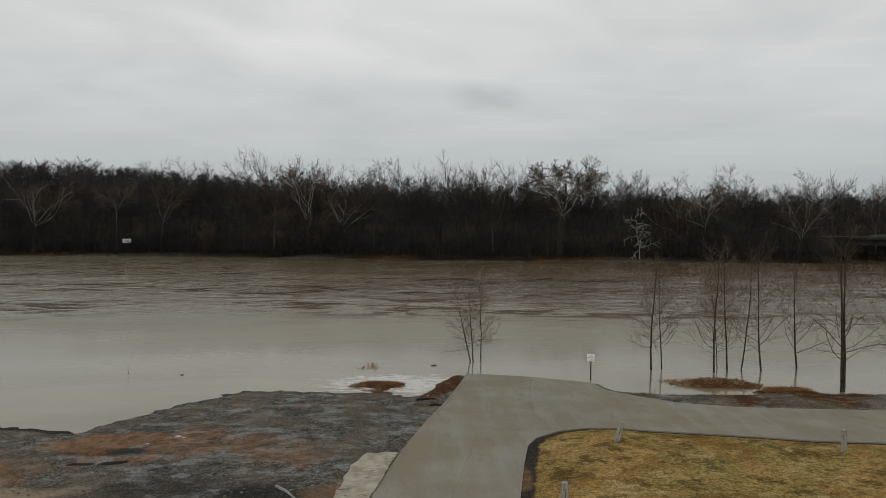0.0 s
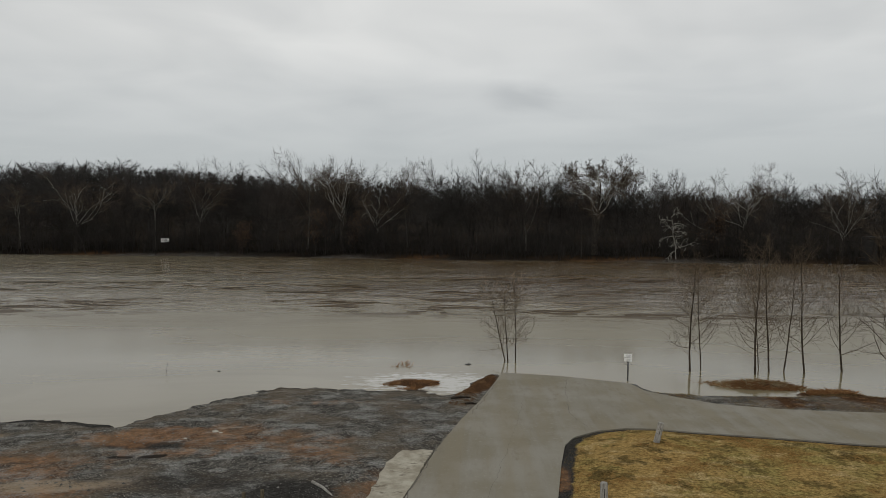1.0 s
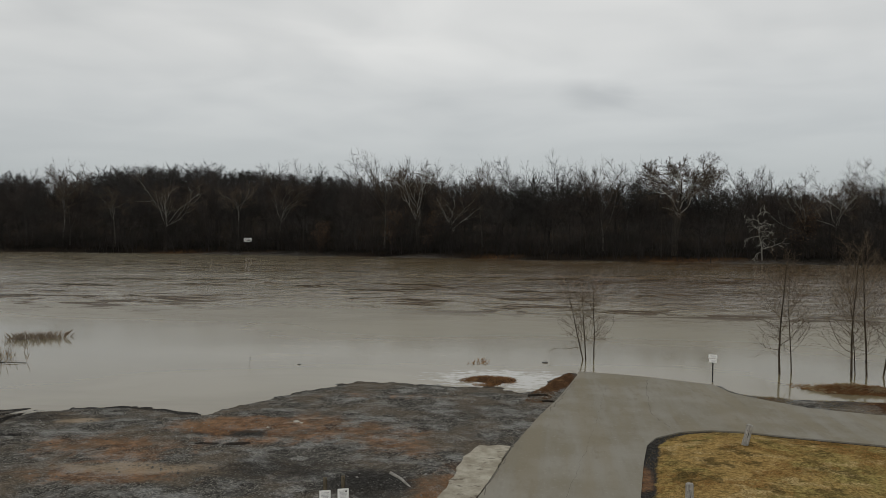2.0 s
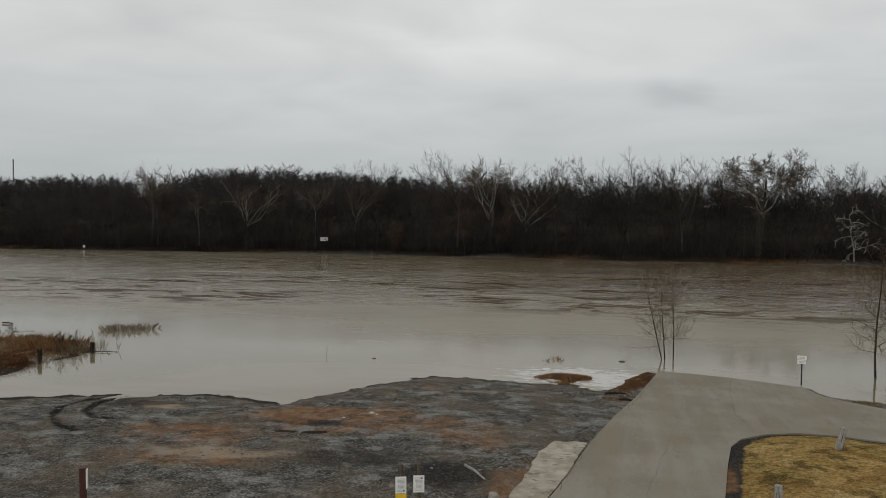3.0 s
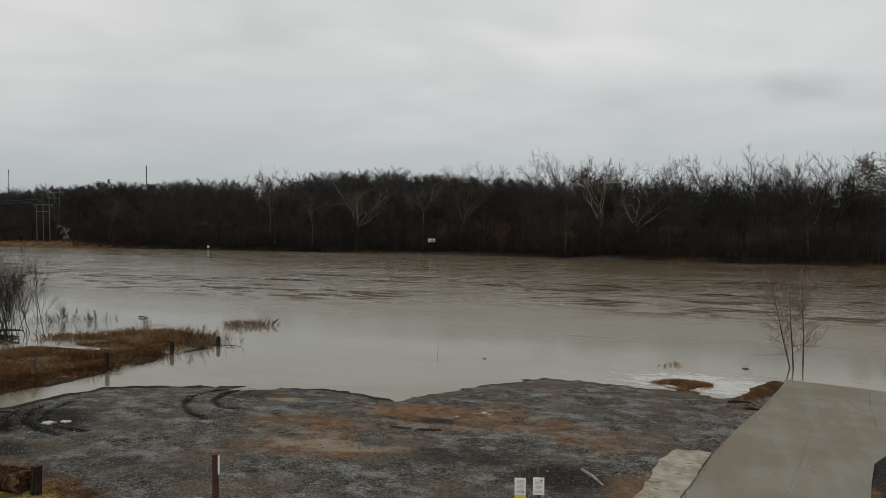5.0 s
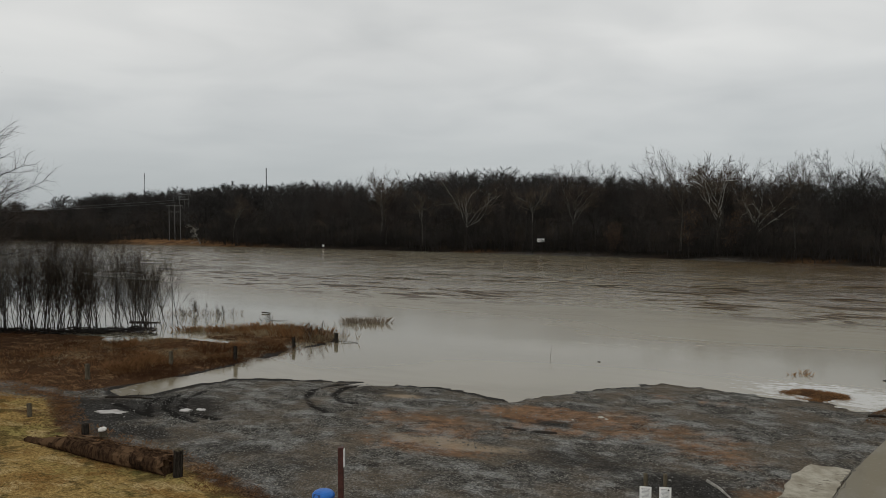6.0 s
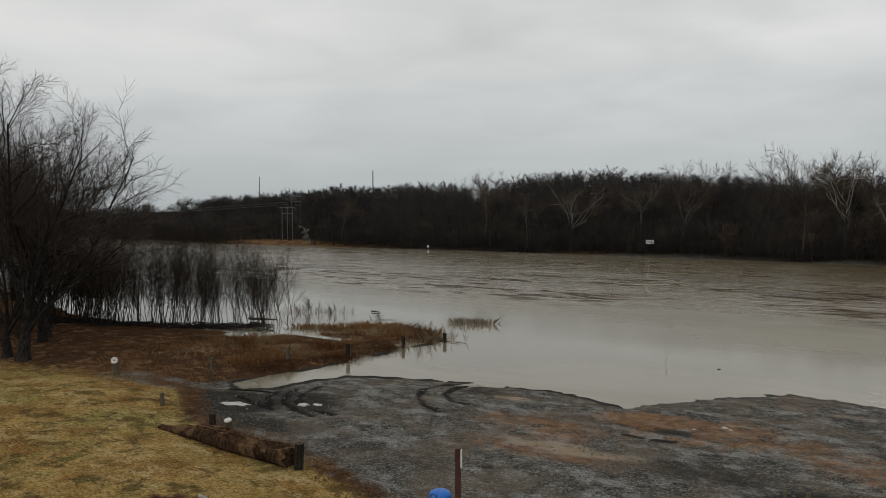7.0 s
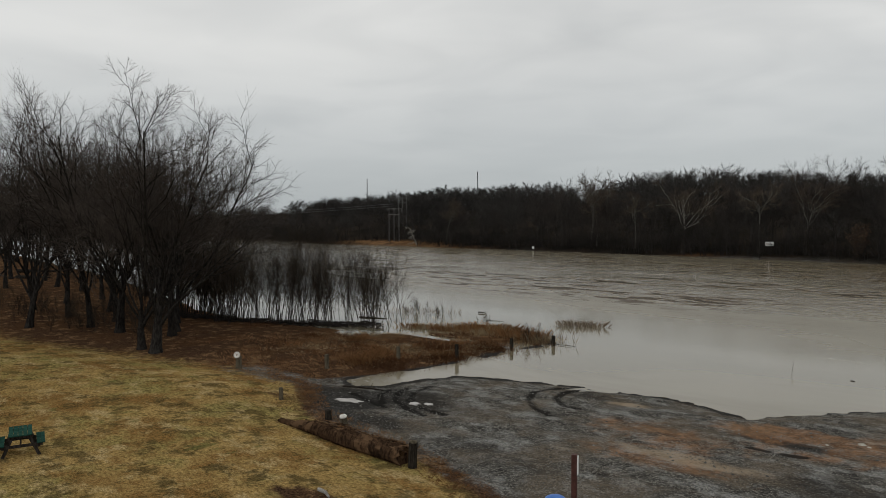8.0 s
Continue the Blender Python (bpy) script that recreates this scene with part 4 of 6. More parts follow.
def back_woods():
    """The woods up the hillside and the saplings below them, too many to count."""
    rng = random.Random(5)
    low_spec = [(3, 3, 9, (1, 0), 0, 0.08, 0.02), (2, 3, 18, (0.5, 0.10), 40, 0.14, 0.06), (1, 1, 0, (0.55, 0.05), 44, 0.2, 0.04)]

    def solid(tubes):
        v, _, f = merged(tubes)
        f = [t for q in f for t in ((q,) if len(q) == 3 else (q[:3], (q[0], q[2], q[3])))]
        return np.array(v, np.float32), np.array(f, np.int32)

    low = []
    for i in range(6):
        t = []
        for k in range(3):
            q = tree_tubes(330 + i * 3 + k, low_spec, rng.uniform(8, 13), 0.11, way=(rng.gauss(0, 0.25), rng.gauss(0, 0.25), 1), thin=(0.05, 0.04))
            dx, dy = rng.gauss(0, 1.4), rng.gauss(0, 1.4)
            for tube in q:
                tube.v = [(a + dx, b + dy, c) for a, b, c in tube.v]
            t += q
        low.append(solid(t))

    def mass(name, label, shapes, spots, material, sunk=0.0):
        vs, fs, o = [], [], 0
        zs = land_height(np.array([p[0] for p in spots]), np.array([p[1] for p in spots]))
        for (px, py, s), z in zip(spots, zs):
            v, f = shapes[rng.randrange(6)]
            a = rng.uniform(0, 6.28)
            c, q = math.cos(a), math.sin(a)
            vs.append(np.stack([v[:, 0] * c - v[:, 1] * q, v[:, 0] * q + v[:, 1] * c, v[:, 2]], -1) * s + (px, py, z - sunk))
            fs.append(f + o)
            o += len(v)
        v, f = np.concatenate(vs), np.concatenate(fs)
        me = bpy.data.meshes.new(name)
        me.vertices.add(len(v)), me.vertices.foreach_set("co", v.ravel().astype(np.float32))
        me.loops.add(f.size), me.loops.foreach_set("vertex_index", f.ravel().astype(np.int32))
        me.polygons.add(len(f)), me.polygons.foreach_set("loop_start", np.arange(0, f.size, 3, dtype=np.int32))
        me.update(calc_edges=True)
        me.materials.append(material)
        tagged(new(name, me), label, "woods", kind="stuff")

    def headed(seed, trunk, limbs, thin):
        out = tree_tubes(seed, dome(limbs), trunk, 0.2, thin=thin)
        top, _ = crown_size(out)
        v, f = solid(out)
        return v / top, f

    # unit-high crowns; each spot gives its height
    heads = [headed(300 + i, 5.0, 7 + i % 3, (0.07, 0.05, 0.050)) for i in range(6)]
    spots = []
    for back, gap, lo, hi in ((40, 11, -420, 150),):
        x = lo
        while x < hi:
            px, b = x + rng.uniform(-3, 3), back + rng.uniform(-9, 9)
            spots.append((px, float(bank_line(px)) + b, rng.uniform(10.5, 14.0)))
            x += gap * (1.5 if x < -330 else 1.0)
    for _ in range(110):
        px = rng.uniform(-1000, -410)
        spots.append((px, float(bank_line(px)) + rng.uniform(2, 40), rng.uniform(14, 20)))
    mass("hillside_woods", "dense dark leafless woods covering the far hillside", heads, spots, M_TWIG)
    spots, x = [], -480.0
    while x < 200:
        for lo, hi, k in ((80, 98, 0.92), (98, 116, 1.0), (92, 112, 0.62), (104, 118, 0.40)):
            px, py = x + rng.uniform(-3, 3), float(bank_line(x)) + rng.uniform(lo, hi)
            spots.append((px, py, k * rng.uniform(0.88, 1.06) * (3.0 + max(6.0, float(np.interp(px, CANOPY_X, CANOPY_Z)) - on_land(px, py)))))
        x += 4.2 if -320 < x < -70 else 6.0
    mass("hilltop_woods", "dense fuzzy canopy of leafless trees along the hilltop", heads, spots, M_TWIG, 3.0)
    spots = []
    x = -390.0
    while x < 110:
        px = x + rng.uniform(-1, 1)
        if not -262 < px < -212:
            spots.append((px, float(bank_line(px)) + rng.uniform(0.6, 2.6), rng.uniform(0.35, 0.75)))
        x += 3.4
    for _ in range(25):
        px = rng.uniform(-390, 130)
        b = (14.0 if -262 < px < -212 else 1.0) + abs(rng.gauss(0, 30))
        spots.append((px, float(bank_line(px)) + b, rng.uniform(0.3, 0.95) if b < 10 else rng.uniform(0.6, 1.3)))
    mass("understorey_saplings", "tangled dark saplings filling the woods below the crowns", low, spots, M_BRUSH)


def undergrowth():
    rng = random.Random(8)
    t = Tubes()
    for _ in range(2600):
        px = rng.uniform(-380, 130)
        py = float(bank_line(px)) + abs(rng.gauss(0, 9)) + (9 if -262 < px < -212 else 0.3)
        z = on_land(px, py) if _ % 4 == 0 else float(hill(px, py - bank_line(px)))
        h = rng.uniform(1.5, 5.5) if _ % 3 else rng.uniform(5, 12)
        for _k in range(2):
            p = Vector((px, py, z - 0.3))
            d = Vector((rng.gauss(0, 0.35), rng.gauss(0, 0.35), 1))
            q = p + d * h * 0.5
            r = q + (d + Vector((rng.gauss(0, 0.4), rng.gauss(0, 0.4), 0))) * h * 0.5
            t.add([p, q, r], [0.06, 0.04, 0.015], 3)
    tagged(part("undergrowth", t.data(), M_BRUSH, None), "dark tangled brush along the far waterline", "brush", kind="stuff")


woods()
back_woods()
undergrowth()


# ---- single trees of the far bank ----
def sycamore(x, y, seed, trunk, top, limbs, angle, reach, low, r, label, group, turn, rise=0.05, lean=(0, 0), upper=4, clear=False):
    """Dark flaky bark below, crooked white limbs above that end in a broom of pale twigs."""
    spec = [(6, 8, limbs, (1, 0), 0, 0.06, 0.03), (8, 6, upper, (reach, low), angle, 0.21, rise), (5, 4, 6, (0.50, 0.25), 42, 0.20, 0.05), (3, 3, 6, (0.52, 0.15), 40, 0.18, 0.05), (1, 3, 6, (0.58, 0.12), 38, 0.18, 0.04), (1, 1, 0, (0.85, 0.10), 34, 0.16, 0.03)]
    out = tree_tubes(seed, spec, trunk, r, lean=lean, thin=(0.085, 0.05, 0.03, 0.022, 0.018), slim=0.85)
    z = on_land(x, y)
    s = (top - z) / crown_size(out)[0]
    ob = thing("sycamore", (x, y, z), label, "tree", group, turn=turn)
    ob.matrix_basis = ob.matrix_basis @ Matrix.Scale(s, 4)
    butt = Tubes()
    butt.add([Vector((0, 0, -0.5)), Vector((0.03, 0, trunk * 0.25)), Vector((0, 0, trunk * 0.52))], [r * 1.6, r * 1.3, r * 1.08], 9)
    part("lower_trunk", butt.data() if clear else merged([butt, out[0]]), M_SYCLOW, ob, "dark flaky lower bark")
    part("bough", merged(out[0 if clear else 1:3]), M_GREYBARK if clear and limbs < 10 else M_SYC, ob, "pale crooked limbs")
    part("crown", merged(out[3:]), M_MIDTWIG, ob, "bare pale twigs")


SNAG = [(8, 6, 12, (1, 0), 0, 0.11, 0.02), (6, 4, 6, (0.34, 0.22), 66, 0.17, -0.09), (4, 3, 5, (0.42, 0.25), 52, 0.2, -0.12), (1, 1, 0, (0.6, 0.2), 40, 0.2, -0.1)]


def far_trees():
    g = "far bank trees"
    white = "pale-barked sycamore with white spreading limbs among dark woods"
    # x, y, seed, clear trunk, top, limbs, angle, reach, first limb, radius
    sycamore(-103.2, 181.0, 701, 7.0, 22.0, 7, 42, 2.0, 0.84, 0.34, white, g, 40, 0.085)
    sycamore(27.4, 167.8, 702, 12.0, 23.9, 12, 50, 0.60, 0.50, 0.36, white, g, 10, 0.05, upper=5)
    sycamore(54.6, 165.0, 703, 7.5, 20.7, 6, 40, 1.7, 0.70, 0.30, white, g, 70, 0.05)
    sycamore(59.8, 164.6, 704, 9.0, 21.8, 6, 44, 1.5, 0.72, 0.36, white, g, 150, 0.05, (0.25, 0), 5)
    sycamore(-33.4, 178.6, 705, 8.5, 23.2, 7, 52, 1.4, 0.66, 0.26, white, g, 200, 0.05)
    sycamore(-23.5, 176.5, 706, 8.0, 19.5, 8, 66, 1.3, 0.62, 0.22, "low sycamore with pale sprawling limbs among dark woods", g, 240, 0.02)
    sycamore(-82.1, 180.6, 707, 12.0, 19.5, 6, 34, 0.55, 0.66, 0.20, "slender white-trunked sycamore among dark woods", g, 300, clear=True)
    sycamore(-71.3, 181.6, 708, 11.0, 21.5, 7, 38, 0.8, 0.62, 0.22, "slender white-trunked sycamore among dark woods", g, 20, clear=True)
    sycamore(-138.0, 187.2, 709, 13.0, 24.4, 7, 36, 0.62, 0.66, 0.26, "slender white-trunked sycamore among dark woods", g, 80, clear=True)
    sycamore(-120.0, 184.0, 711, 11.0, 18.5, 5, 36, 0.6, 0.62, 0.18, "slender white-trunked sycamore among dark woods", g, 130, clear=True)
    sycamore(-200.3, 182.5, 710, 10.0, 18.9, 7, 36, 0.72, 0.55, 0.22, "slender white-trunked sycamore among dark woods", g, 170, clear=True)
    sycamore(82.6, 166.4, 712, 7.0, 21.4, 8, 46, 1.9, 0.62, 0.40, "broad grey sycamore rising above the dark woods", g, 260, 0.05)
    x, y = 44.4, 161.6
    tree("dead_snag", (x, y, on_land(x, y)), 751, SNAG, 10.5, 0.13, "bleached dead tree with drooping limbs over the water", g, M_SYC, M_SYC, 1, thin=(0.075, 0.05, 0.03, 0.03, 0.03), way=(-0.12, 0, 1))
    x, y = -212.2, 178.2
    tree("dead_snag", (x, y, on_land(x, y)), 752, SNAG, 7.5, 0.18, "bleached dead tree leaning over the water", g, M_SYC, M_SYC, 1, thin=(0.075, 0.05, 0.03, 0.03, 0.03), lean=(-0.8, -0.4), way=(-0.5, -0.2, 1))
    for x, y, h, s in ((-39.1, 173.6, 9.6, 1), (-29.3, 173.2, 8.6, 2), (53.6, 161.6, 9.6, 3), (-58, 176.0, 6.5, 4)):
        leafy("beech_tree", (x, y, on_land(x, y)), 760 + s, h, "small tree still holding withered tan leaves", g, M_BEECH, 1100, 0.17)
    for x, y, h, s in ((-335.5, 290, 12.5, 1), (-326, 292, 14, 2), (-318, 296, 12, 3), (-344, 296, 11.5, 4), (-300, 300, 11, 5)):
        leafy("pine_tree", (x, y, on_land(x, y)), 770 + s, h, "dark evergreen pine on the hilltop", g, M_PINE, 1500, 0.34)


far_trees()


# ---- far bank: bridge, power line, masts, boards ----
def bridge():
    a, b = Vector((88, 162.5)), Vector((170, 96))
    run = (b - a).length
    turn = math.degrees(math.atan2(b.y - a.y, b.x - a.x))
    ob = thing("road_bridge", (a.x, a.y, 0), "concrete road bridge on piers over the river", "bridge", turn=turn)
    part("deck", a_box(run + 8, 9, 0.5, pose(run / 2 + 2, 0, 5.6), 0.05), M_GIRDER, ob)
    for s in (-4.4, 4.4):
        part("parapet", a_box(run, 0.25, 0.55, pose(run / 2 + 8, s, 6.12), 0.03), M_BRIDGE, ob)
    for s in (-3.2, 0, 3.2):
        part("girder", a_box(run + 6, 0.6, 1.3, pose(run / 2 + 2, s, 4.7)), M_GIRDER, ob)
    for k in (17.0, 52.0, 88.0):
        pier = part("pier", a_box(1.0, 6.0, 6.4, pose(k, 0, 0.1), 0.1), M_BRIDGE, ob)
        part("pier_cap", a_box(1.5, 8.4, 0.8, pose(k, 0, 3.65), 0.08), M_BRIDGE, pier)
    part("abutment", a_box(3.0, 8.4, 5.6, pose(-0.5, 0, 2.3), 0.1), M_GIRDER, ob)


def pylon(x, y, h, turn):
    z = on_land(x, y)
    ob = thing("power_pylon", (x, y, z), "three-legged timber power pylon with crossarms", "pylon", "power pylons", turn=turn)
    for s in (-2.4, 0, 2.4):
        t = Tubes()
        t.add([Vector((s, 0, -0.5)), Vector((s, 0, h))], [0.17, 0.12], 6, True)
        part("leg", t.data(), M_STEEL, ob)
    for zz, w in ((h - 0.6, 7.4), (h - 3.0, 5.2)):
        part("crossarm", a_box(w, 0.25, 0.3, pose(0, 0, zz), 0.02), M_STEEL, ob)
    for s in (-3.4, 0, 3.4):
        t = Tubes()
        t.add([Vector((s, 0.2, h - 0.7)), Vector((s, 0.2, h - 1.7))], [0.12, 0.08], 6, True)
        part("insulator", t.data(), M_STEEL, ob)


def power_line():
    pylon(-234.5, 184.5, 14.0, 20)
    pylon(-286.5, 231.1, 15.0, 20)
    ends = [((-234.5, 184.5, 17.0), (-520, 60, 14.0)), ((-236.5, 186.5, 16.2), (-522, 64, 13.2))]
    for a, b in ends:
        t = Tubes()
        a, b = Vector(a), Vector(b)
        pts = []
        for i in range(21):
            f = i / 20
            p = a.lerp(b, f)
            p.z -= 16 * f * (1 - f)
            pts.append(p - a)
        t.add(pts, [0.035] * 21, 4)
        ob = thing("power_cable", a, "thin sagging power cable over the river", "cable", "power cables")
        part("wire", t.data(), M_WIRE, ob)


def mast(x, y, top):
    z = on_land(x, y)
    ob = thing("radio_mast", (x, y, z), "thin steel radio mast above the hilltop woods", "mast", "radio masts")
    for k in range(3):
        a = 2.094 * k
        t = Tubes()
        t.add([Vector((math.cos(a) * 0.5, math.sin(a) * 0.5, 0)), Vector((math.cos(a) * 0.2, math.sin(a) * 0.2, top - z))], [0.14, 0.12], 4, True)
        part("mast_leg", t.data(), M_GIRDER, ob)
    k = 3.0
    while k < top - z:
        r = 0.5 - 0.3 * k / (top - z)
        ring = [Vector((math.cos(2.094 * i) * r, math.sin(2.094 * i) * r, k + 0.7 * (i % 2))) for i in (0, 1, 2, 3)]
        t = Tubes()
        t.add(ring, [0.06] * 4, 3)
        part("brace", t.data(), M_GIRDER, ob)
        k += 3.0


def print_bars(ob, w, h, rows, y, z, margin=0.12):
    """Rows of unreadable print as thin bars on a board's face, which looks to -y."""
    rng = random.Random(rows * 7 + int(w * 100))
    for i in range(rows):
        zz = z + h / 2 - h * (i + 1) / (rows + 1)
        ww = w * (1 - 2 * margin) * rng.uniform(0.7, 1.0)
        part("print_line", a_box(ww, 0.004, h / (rows + 1) * 0.42, pose(0, y, zz)), M_INK, ob)


def far_board():
    x, y = -77.5, 176.0
    z = on_land(x, y)
    ob = thing("bank_sign", (x, y, z), "white notice board on two posts at the far waterline", "sign", turn=23)
    top = 4.3 - z
    for s in (-0.7, 0.7):
        part("post", a_box(0.12, 0.12, top + 0.5, pose(s, 0.09, top / 2 - 0.25), 0.01), M_POSTDARK, ob)
    board = part("board", a_box(1.9, 0.06, 0.95, pose(0, 0, top - 0.45), 0.01), M_WHITE, ob)
    print_bars(board, 1.9, 0.9, 3, -0.034, top - 0.45)
    x, y = -154.9, 179.0
    ob = thing("channel_marker", (x, y, on_land(x, y)), "small white marker plate on a stake by the water", "marker", turn=40)
    part("stake", a_box(0.1, 0.1, 1.6, pose(0, 0.07, 0.5)), M_POSTDARK, ob)
    part("plate", a_box(0.6, 0.05, 0.7, pose(0, 0, 1.0), 0.02), M_WHITE, ob)


bridge()
power_line()
mast(-326.5, 325.3, 42)
mast(-485.5, 355.3, 46)
far_board()


# ---- young trees standing in the flood by the drive ----
def young_tree(place, seed, h, r, label, stems=((0.0, 0.0, 1.0),), lean=(0, 0)):
    """A slim tree with rising side branches; stems: each leader's sideways way, foot and share of the height."""
    ob = thing("young_tree", place, label, "tree", "young trees in the flood")
    wood, high = [], []
    for i, (way, dx, share) in enumerate(stems):
        out = tree_tubes(seed + 40 * i, LEADER, h * share, r, lean=lean, way=(way, 0, 1), thin=(0.011, 0.0065, 0.0055), slim=0.62)
        for t in out:
            t.v = [(a + dx, b, c) for a, b, c in t.v]
        wood += out[:1]
        high += out[1:]
    part("trunk", merged(wood), M_YOUNGBARK, ob)
    part("crown", merged(high), M_YOUNGTWIG, ob, "rising bare twigs")


def flood_trees():
    flood = "slim bare young tree standing in the floodwater"
    rows = ((13.2, 45.0, 7.2, 0.085, 1, -0.05, 0.0), (14.0, 45.4, 6.4, 0.055, 2, -0.03, 0.0), (16.95, 44.5, 7.8, 0.085, 3, -0.03, 0), (17.6, 45.6, 6.4, 0.045, 4, 0, 0), (18.0, 45.0, 7.9, 0.075, 5, 0.01, 0),
            (18.75, 45.0, 7.7, 0.065, 6, 0.14, 0.05), (20.15, 44.8, 7.6, 0.080, 7, -0.17, 0.1), (22.5, 45.2, 6.6, 0.085, 8, 0, 0), (27.2, 42.5, 7.4, 0.09, 10, 0, 0))
    for x, y, h, r, s, way, lean in rows:
        z = max(on_land(x, y), -0.4)
        young_tree((x, y, z), 800 + s, h - z * 0.5, r * 0.78, flood, ((way, 0.0, 1.0),), (lean, 0))
    z = on_land(22.1, 39.4)
    young_tree((22.1, 39.4, z), 809, 8.9, 0.082, "bare twin-stemmed young tree on the bank beside the drive", ((-0.02, 0.0, 1.0), (0.05, 0.08, 0.97)))
    young_tree((2.05, 47.5, -0.35), 821, 5.7, 0.048, "forked bare young tree standing in the floodwater", ((-0.22, 0.0, 1.0), (-0.06, 0.03, 0.93)), (0.25, 0))
    young_tree((2.55, 47.5, -0.35), 823, 5.8, 0.045, flood, ((0.03, 0.0, 1.0),))


flood_trees()


# ---- grove and thicket on the west bank ----
# bark colour blackened to stand in for shade inside the grove
M_MAPLEBARK = bark_material("wet_black_bark", (0.014, 0.0125, 0.0115), (0.042, 0.038, 0.034))
M_GROVETWIG = twig_material("maple_twigs", (0.046, 0.039, 0.034), (0.115, 0.097, 0.085))


def maple(place, seed, spec, trunk, top, r, label, lean=(0, 0), turn=0.0, way=(0, 0, 1)):
    out = tree_tubes(seed, spec, trunk, r, lean=lean, way=way, thin=(0.065, 0.034, 0.017, 0.0105, 0.0080), slim=0.92)
    s = top / crown_size(out)[0]
    ob = thing("maple_tree", place, label, "tree", "riverside grove")
    ob.matrix_basis = pose(*place, 0, 0, turn) @ Matrix.Scale(s, 4)
    part("trunk", merged(out[:3]), M_MAPLEBARK, ob)
    part("crown", merged(out[3:]), M_GROVETWIG, ob, "bare twigs")
    return ob


def grove():
    g = "riverside grove"
    maple((-48.5, 17.4, on_land(-48.5, 17.4)), 1046, MAPLE, 4.2, 17.4, 0.46, "large spreading bare maple at the lawn's edge", (0.25, 0.27), 0, (0.06, 0.06, 1))
    maple((-50.3, 17.2, on_land(-50.3, 17.2)), 1124, MAPLE, 4.4, 15.6, 0.42, "large bare maple with a dense twiggy crown", (-0.25, -0.1), 0, (-0.05, 0, 1))
    maple((-53.5, 20.5, on_land(-53.5, 20.5)), 905, GROVE, 5.0, 17.0, 0.34, "dark bare maple behind a larger one", (0.05, 0.1))
    maple((-57.7, 18.2, on_land(-57.7, 18.2)), 903, GROVE, 5.0, 17.6, 0.36, "dark bare maple beside the flooded bank")
    rng = random.Random(4)
    kinds = [maple((0, -150, 0), 910 + i, GROVE, 5.4 + 0.4 * i, 17.4 + 0.5 * i, 0.32, "tall bare dark tree in the riverside grove") for i in range(4)]
    spots = [(-64, 20), (-66, 14), (-72, 22), (-78, 17), (-84, 25), (-92, 20), (-103, 25.3), (-98, 14), (-110, 30), (-122, 24), (-138, 27), (-130, 16), (-150, 32), (-60, 23.5), (-74, 12), (-88, 31), (-55, 21.5), (-62, 17.5), (-67, 25), (-70, 18), (-82, 21), (-95, 26), (-105, 20), (-116, 27), (-128, 30), (-145, 22), (-160, 34), (-175, 30), (-100, 31), (-140, 36), (-168, 38), (-182, 37), (-195, 40), (-208, 41), (-222, 44), (-236, 45), (-250, 47), (-268, 47), (-285, 50), (-305, 52), (-330, 54), (-355, 55), (-215, 36), (-190, 31), (-240, 40)]
    spec = fan(34, 0.05, 8, 1.5, 0.35)
    thin = maple((0, -150, 0), 920, spec, 8.0, 17.5, 0.32, "tall bare dark tree far along the riverside grove")
    first, sizes = True, {ob.name: ob.matrix_basis.to_scale().x for ob in kinds + [thin]}
    for i, (x, y) in enumerate(spots):
        m = pose(x, y, max(on_land(x, y), -0.5), rng.uniform(-5, 5), rng.uniform(-5, 5), rng.uniform(0, 360)) @ Matrix.Scale(rng.uniform(0.84, 0.98) if x > -61 else rng.uniform(0.98, 1.12), 4)
        base = thin if x < -100 else kinds[i % 4]
        m = m @ Matrix.Scale(sizes[base.name], 4)
        ob = kinds[i] if i < 4 else thin if base is thin and first else copy_thing(base, m)
        first = first and base is not thin
        ob.matrix_basis = m


def shrub(name, seed, stems, h, label, group, splay=0.15, bark=None, twigs=None, size=0.85, stem=0.034):
    rng = random.Random(seed)
    ob = thing(name, (0, -150, 0), label, "shrub", group)
    low, high = [], []
    for i in range(stems):
        out = tree_tubes(seed * 31 + i, BUSHY, h * rng.uniform(0.7, 1.1), stem, way=(rng.gauss(0, splay), rng.gauss(0, splay), 1), thin=(min(0.012, stem * 0.4), 0.006, 0.005), slim=0.6)
        dx, dy = rng.gauss(0, size), rng.gauss(0, size)
        for t in out:
            t.v = [(a + dx, b + dy, c) for a, b, c in t.v]
        low += out[:1]
        high += out[1:]
    part("stem", merged(low), bark or M_BARK, ob)
    part("crown", merged(high), twigs or M_WILLOW, ob)
    return ob


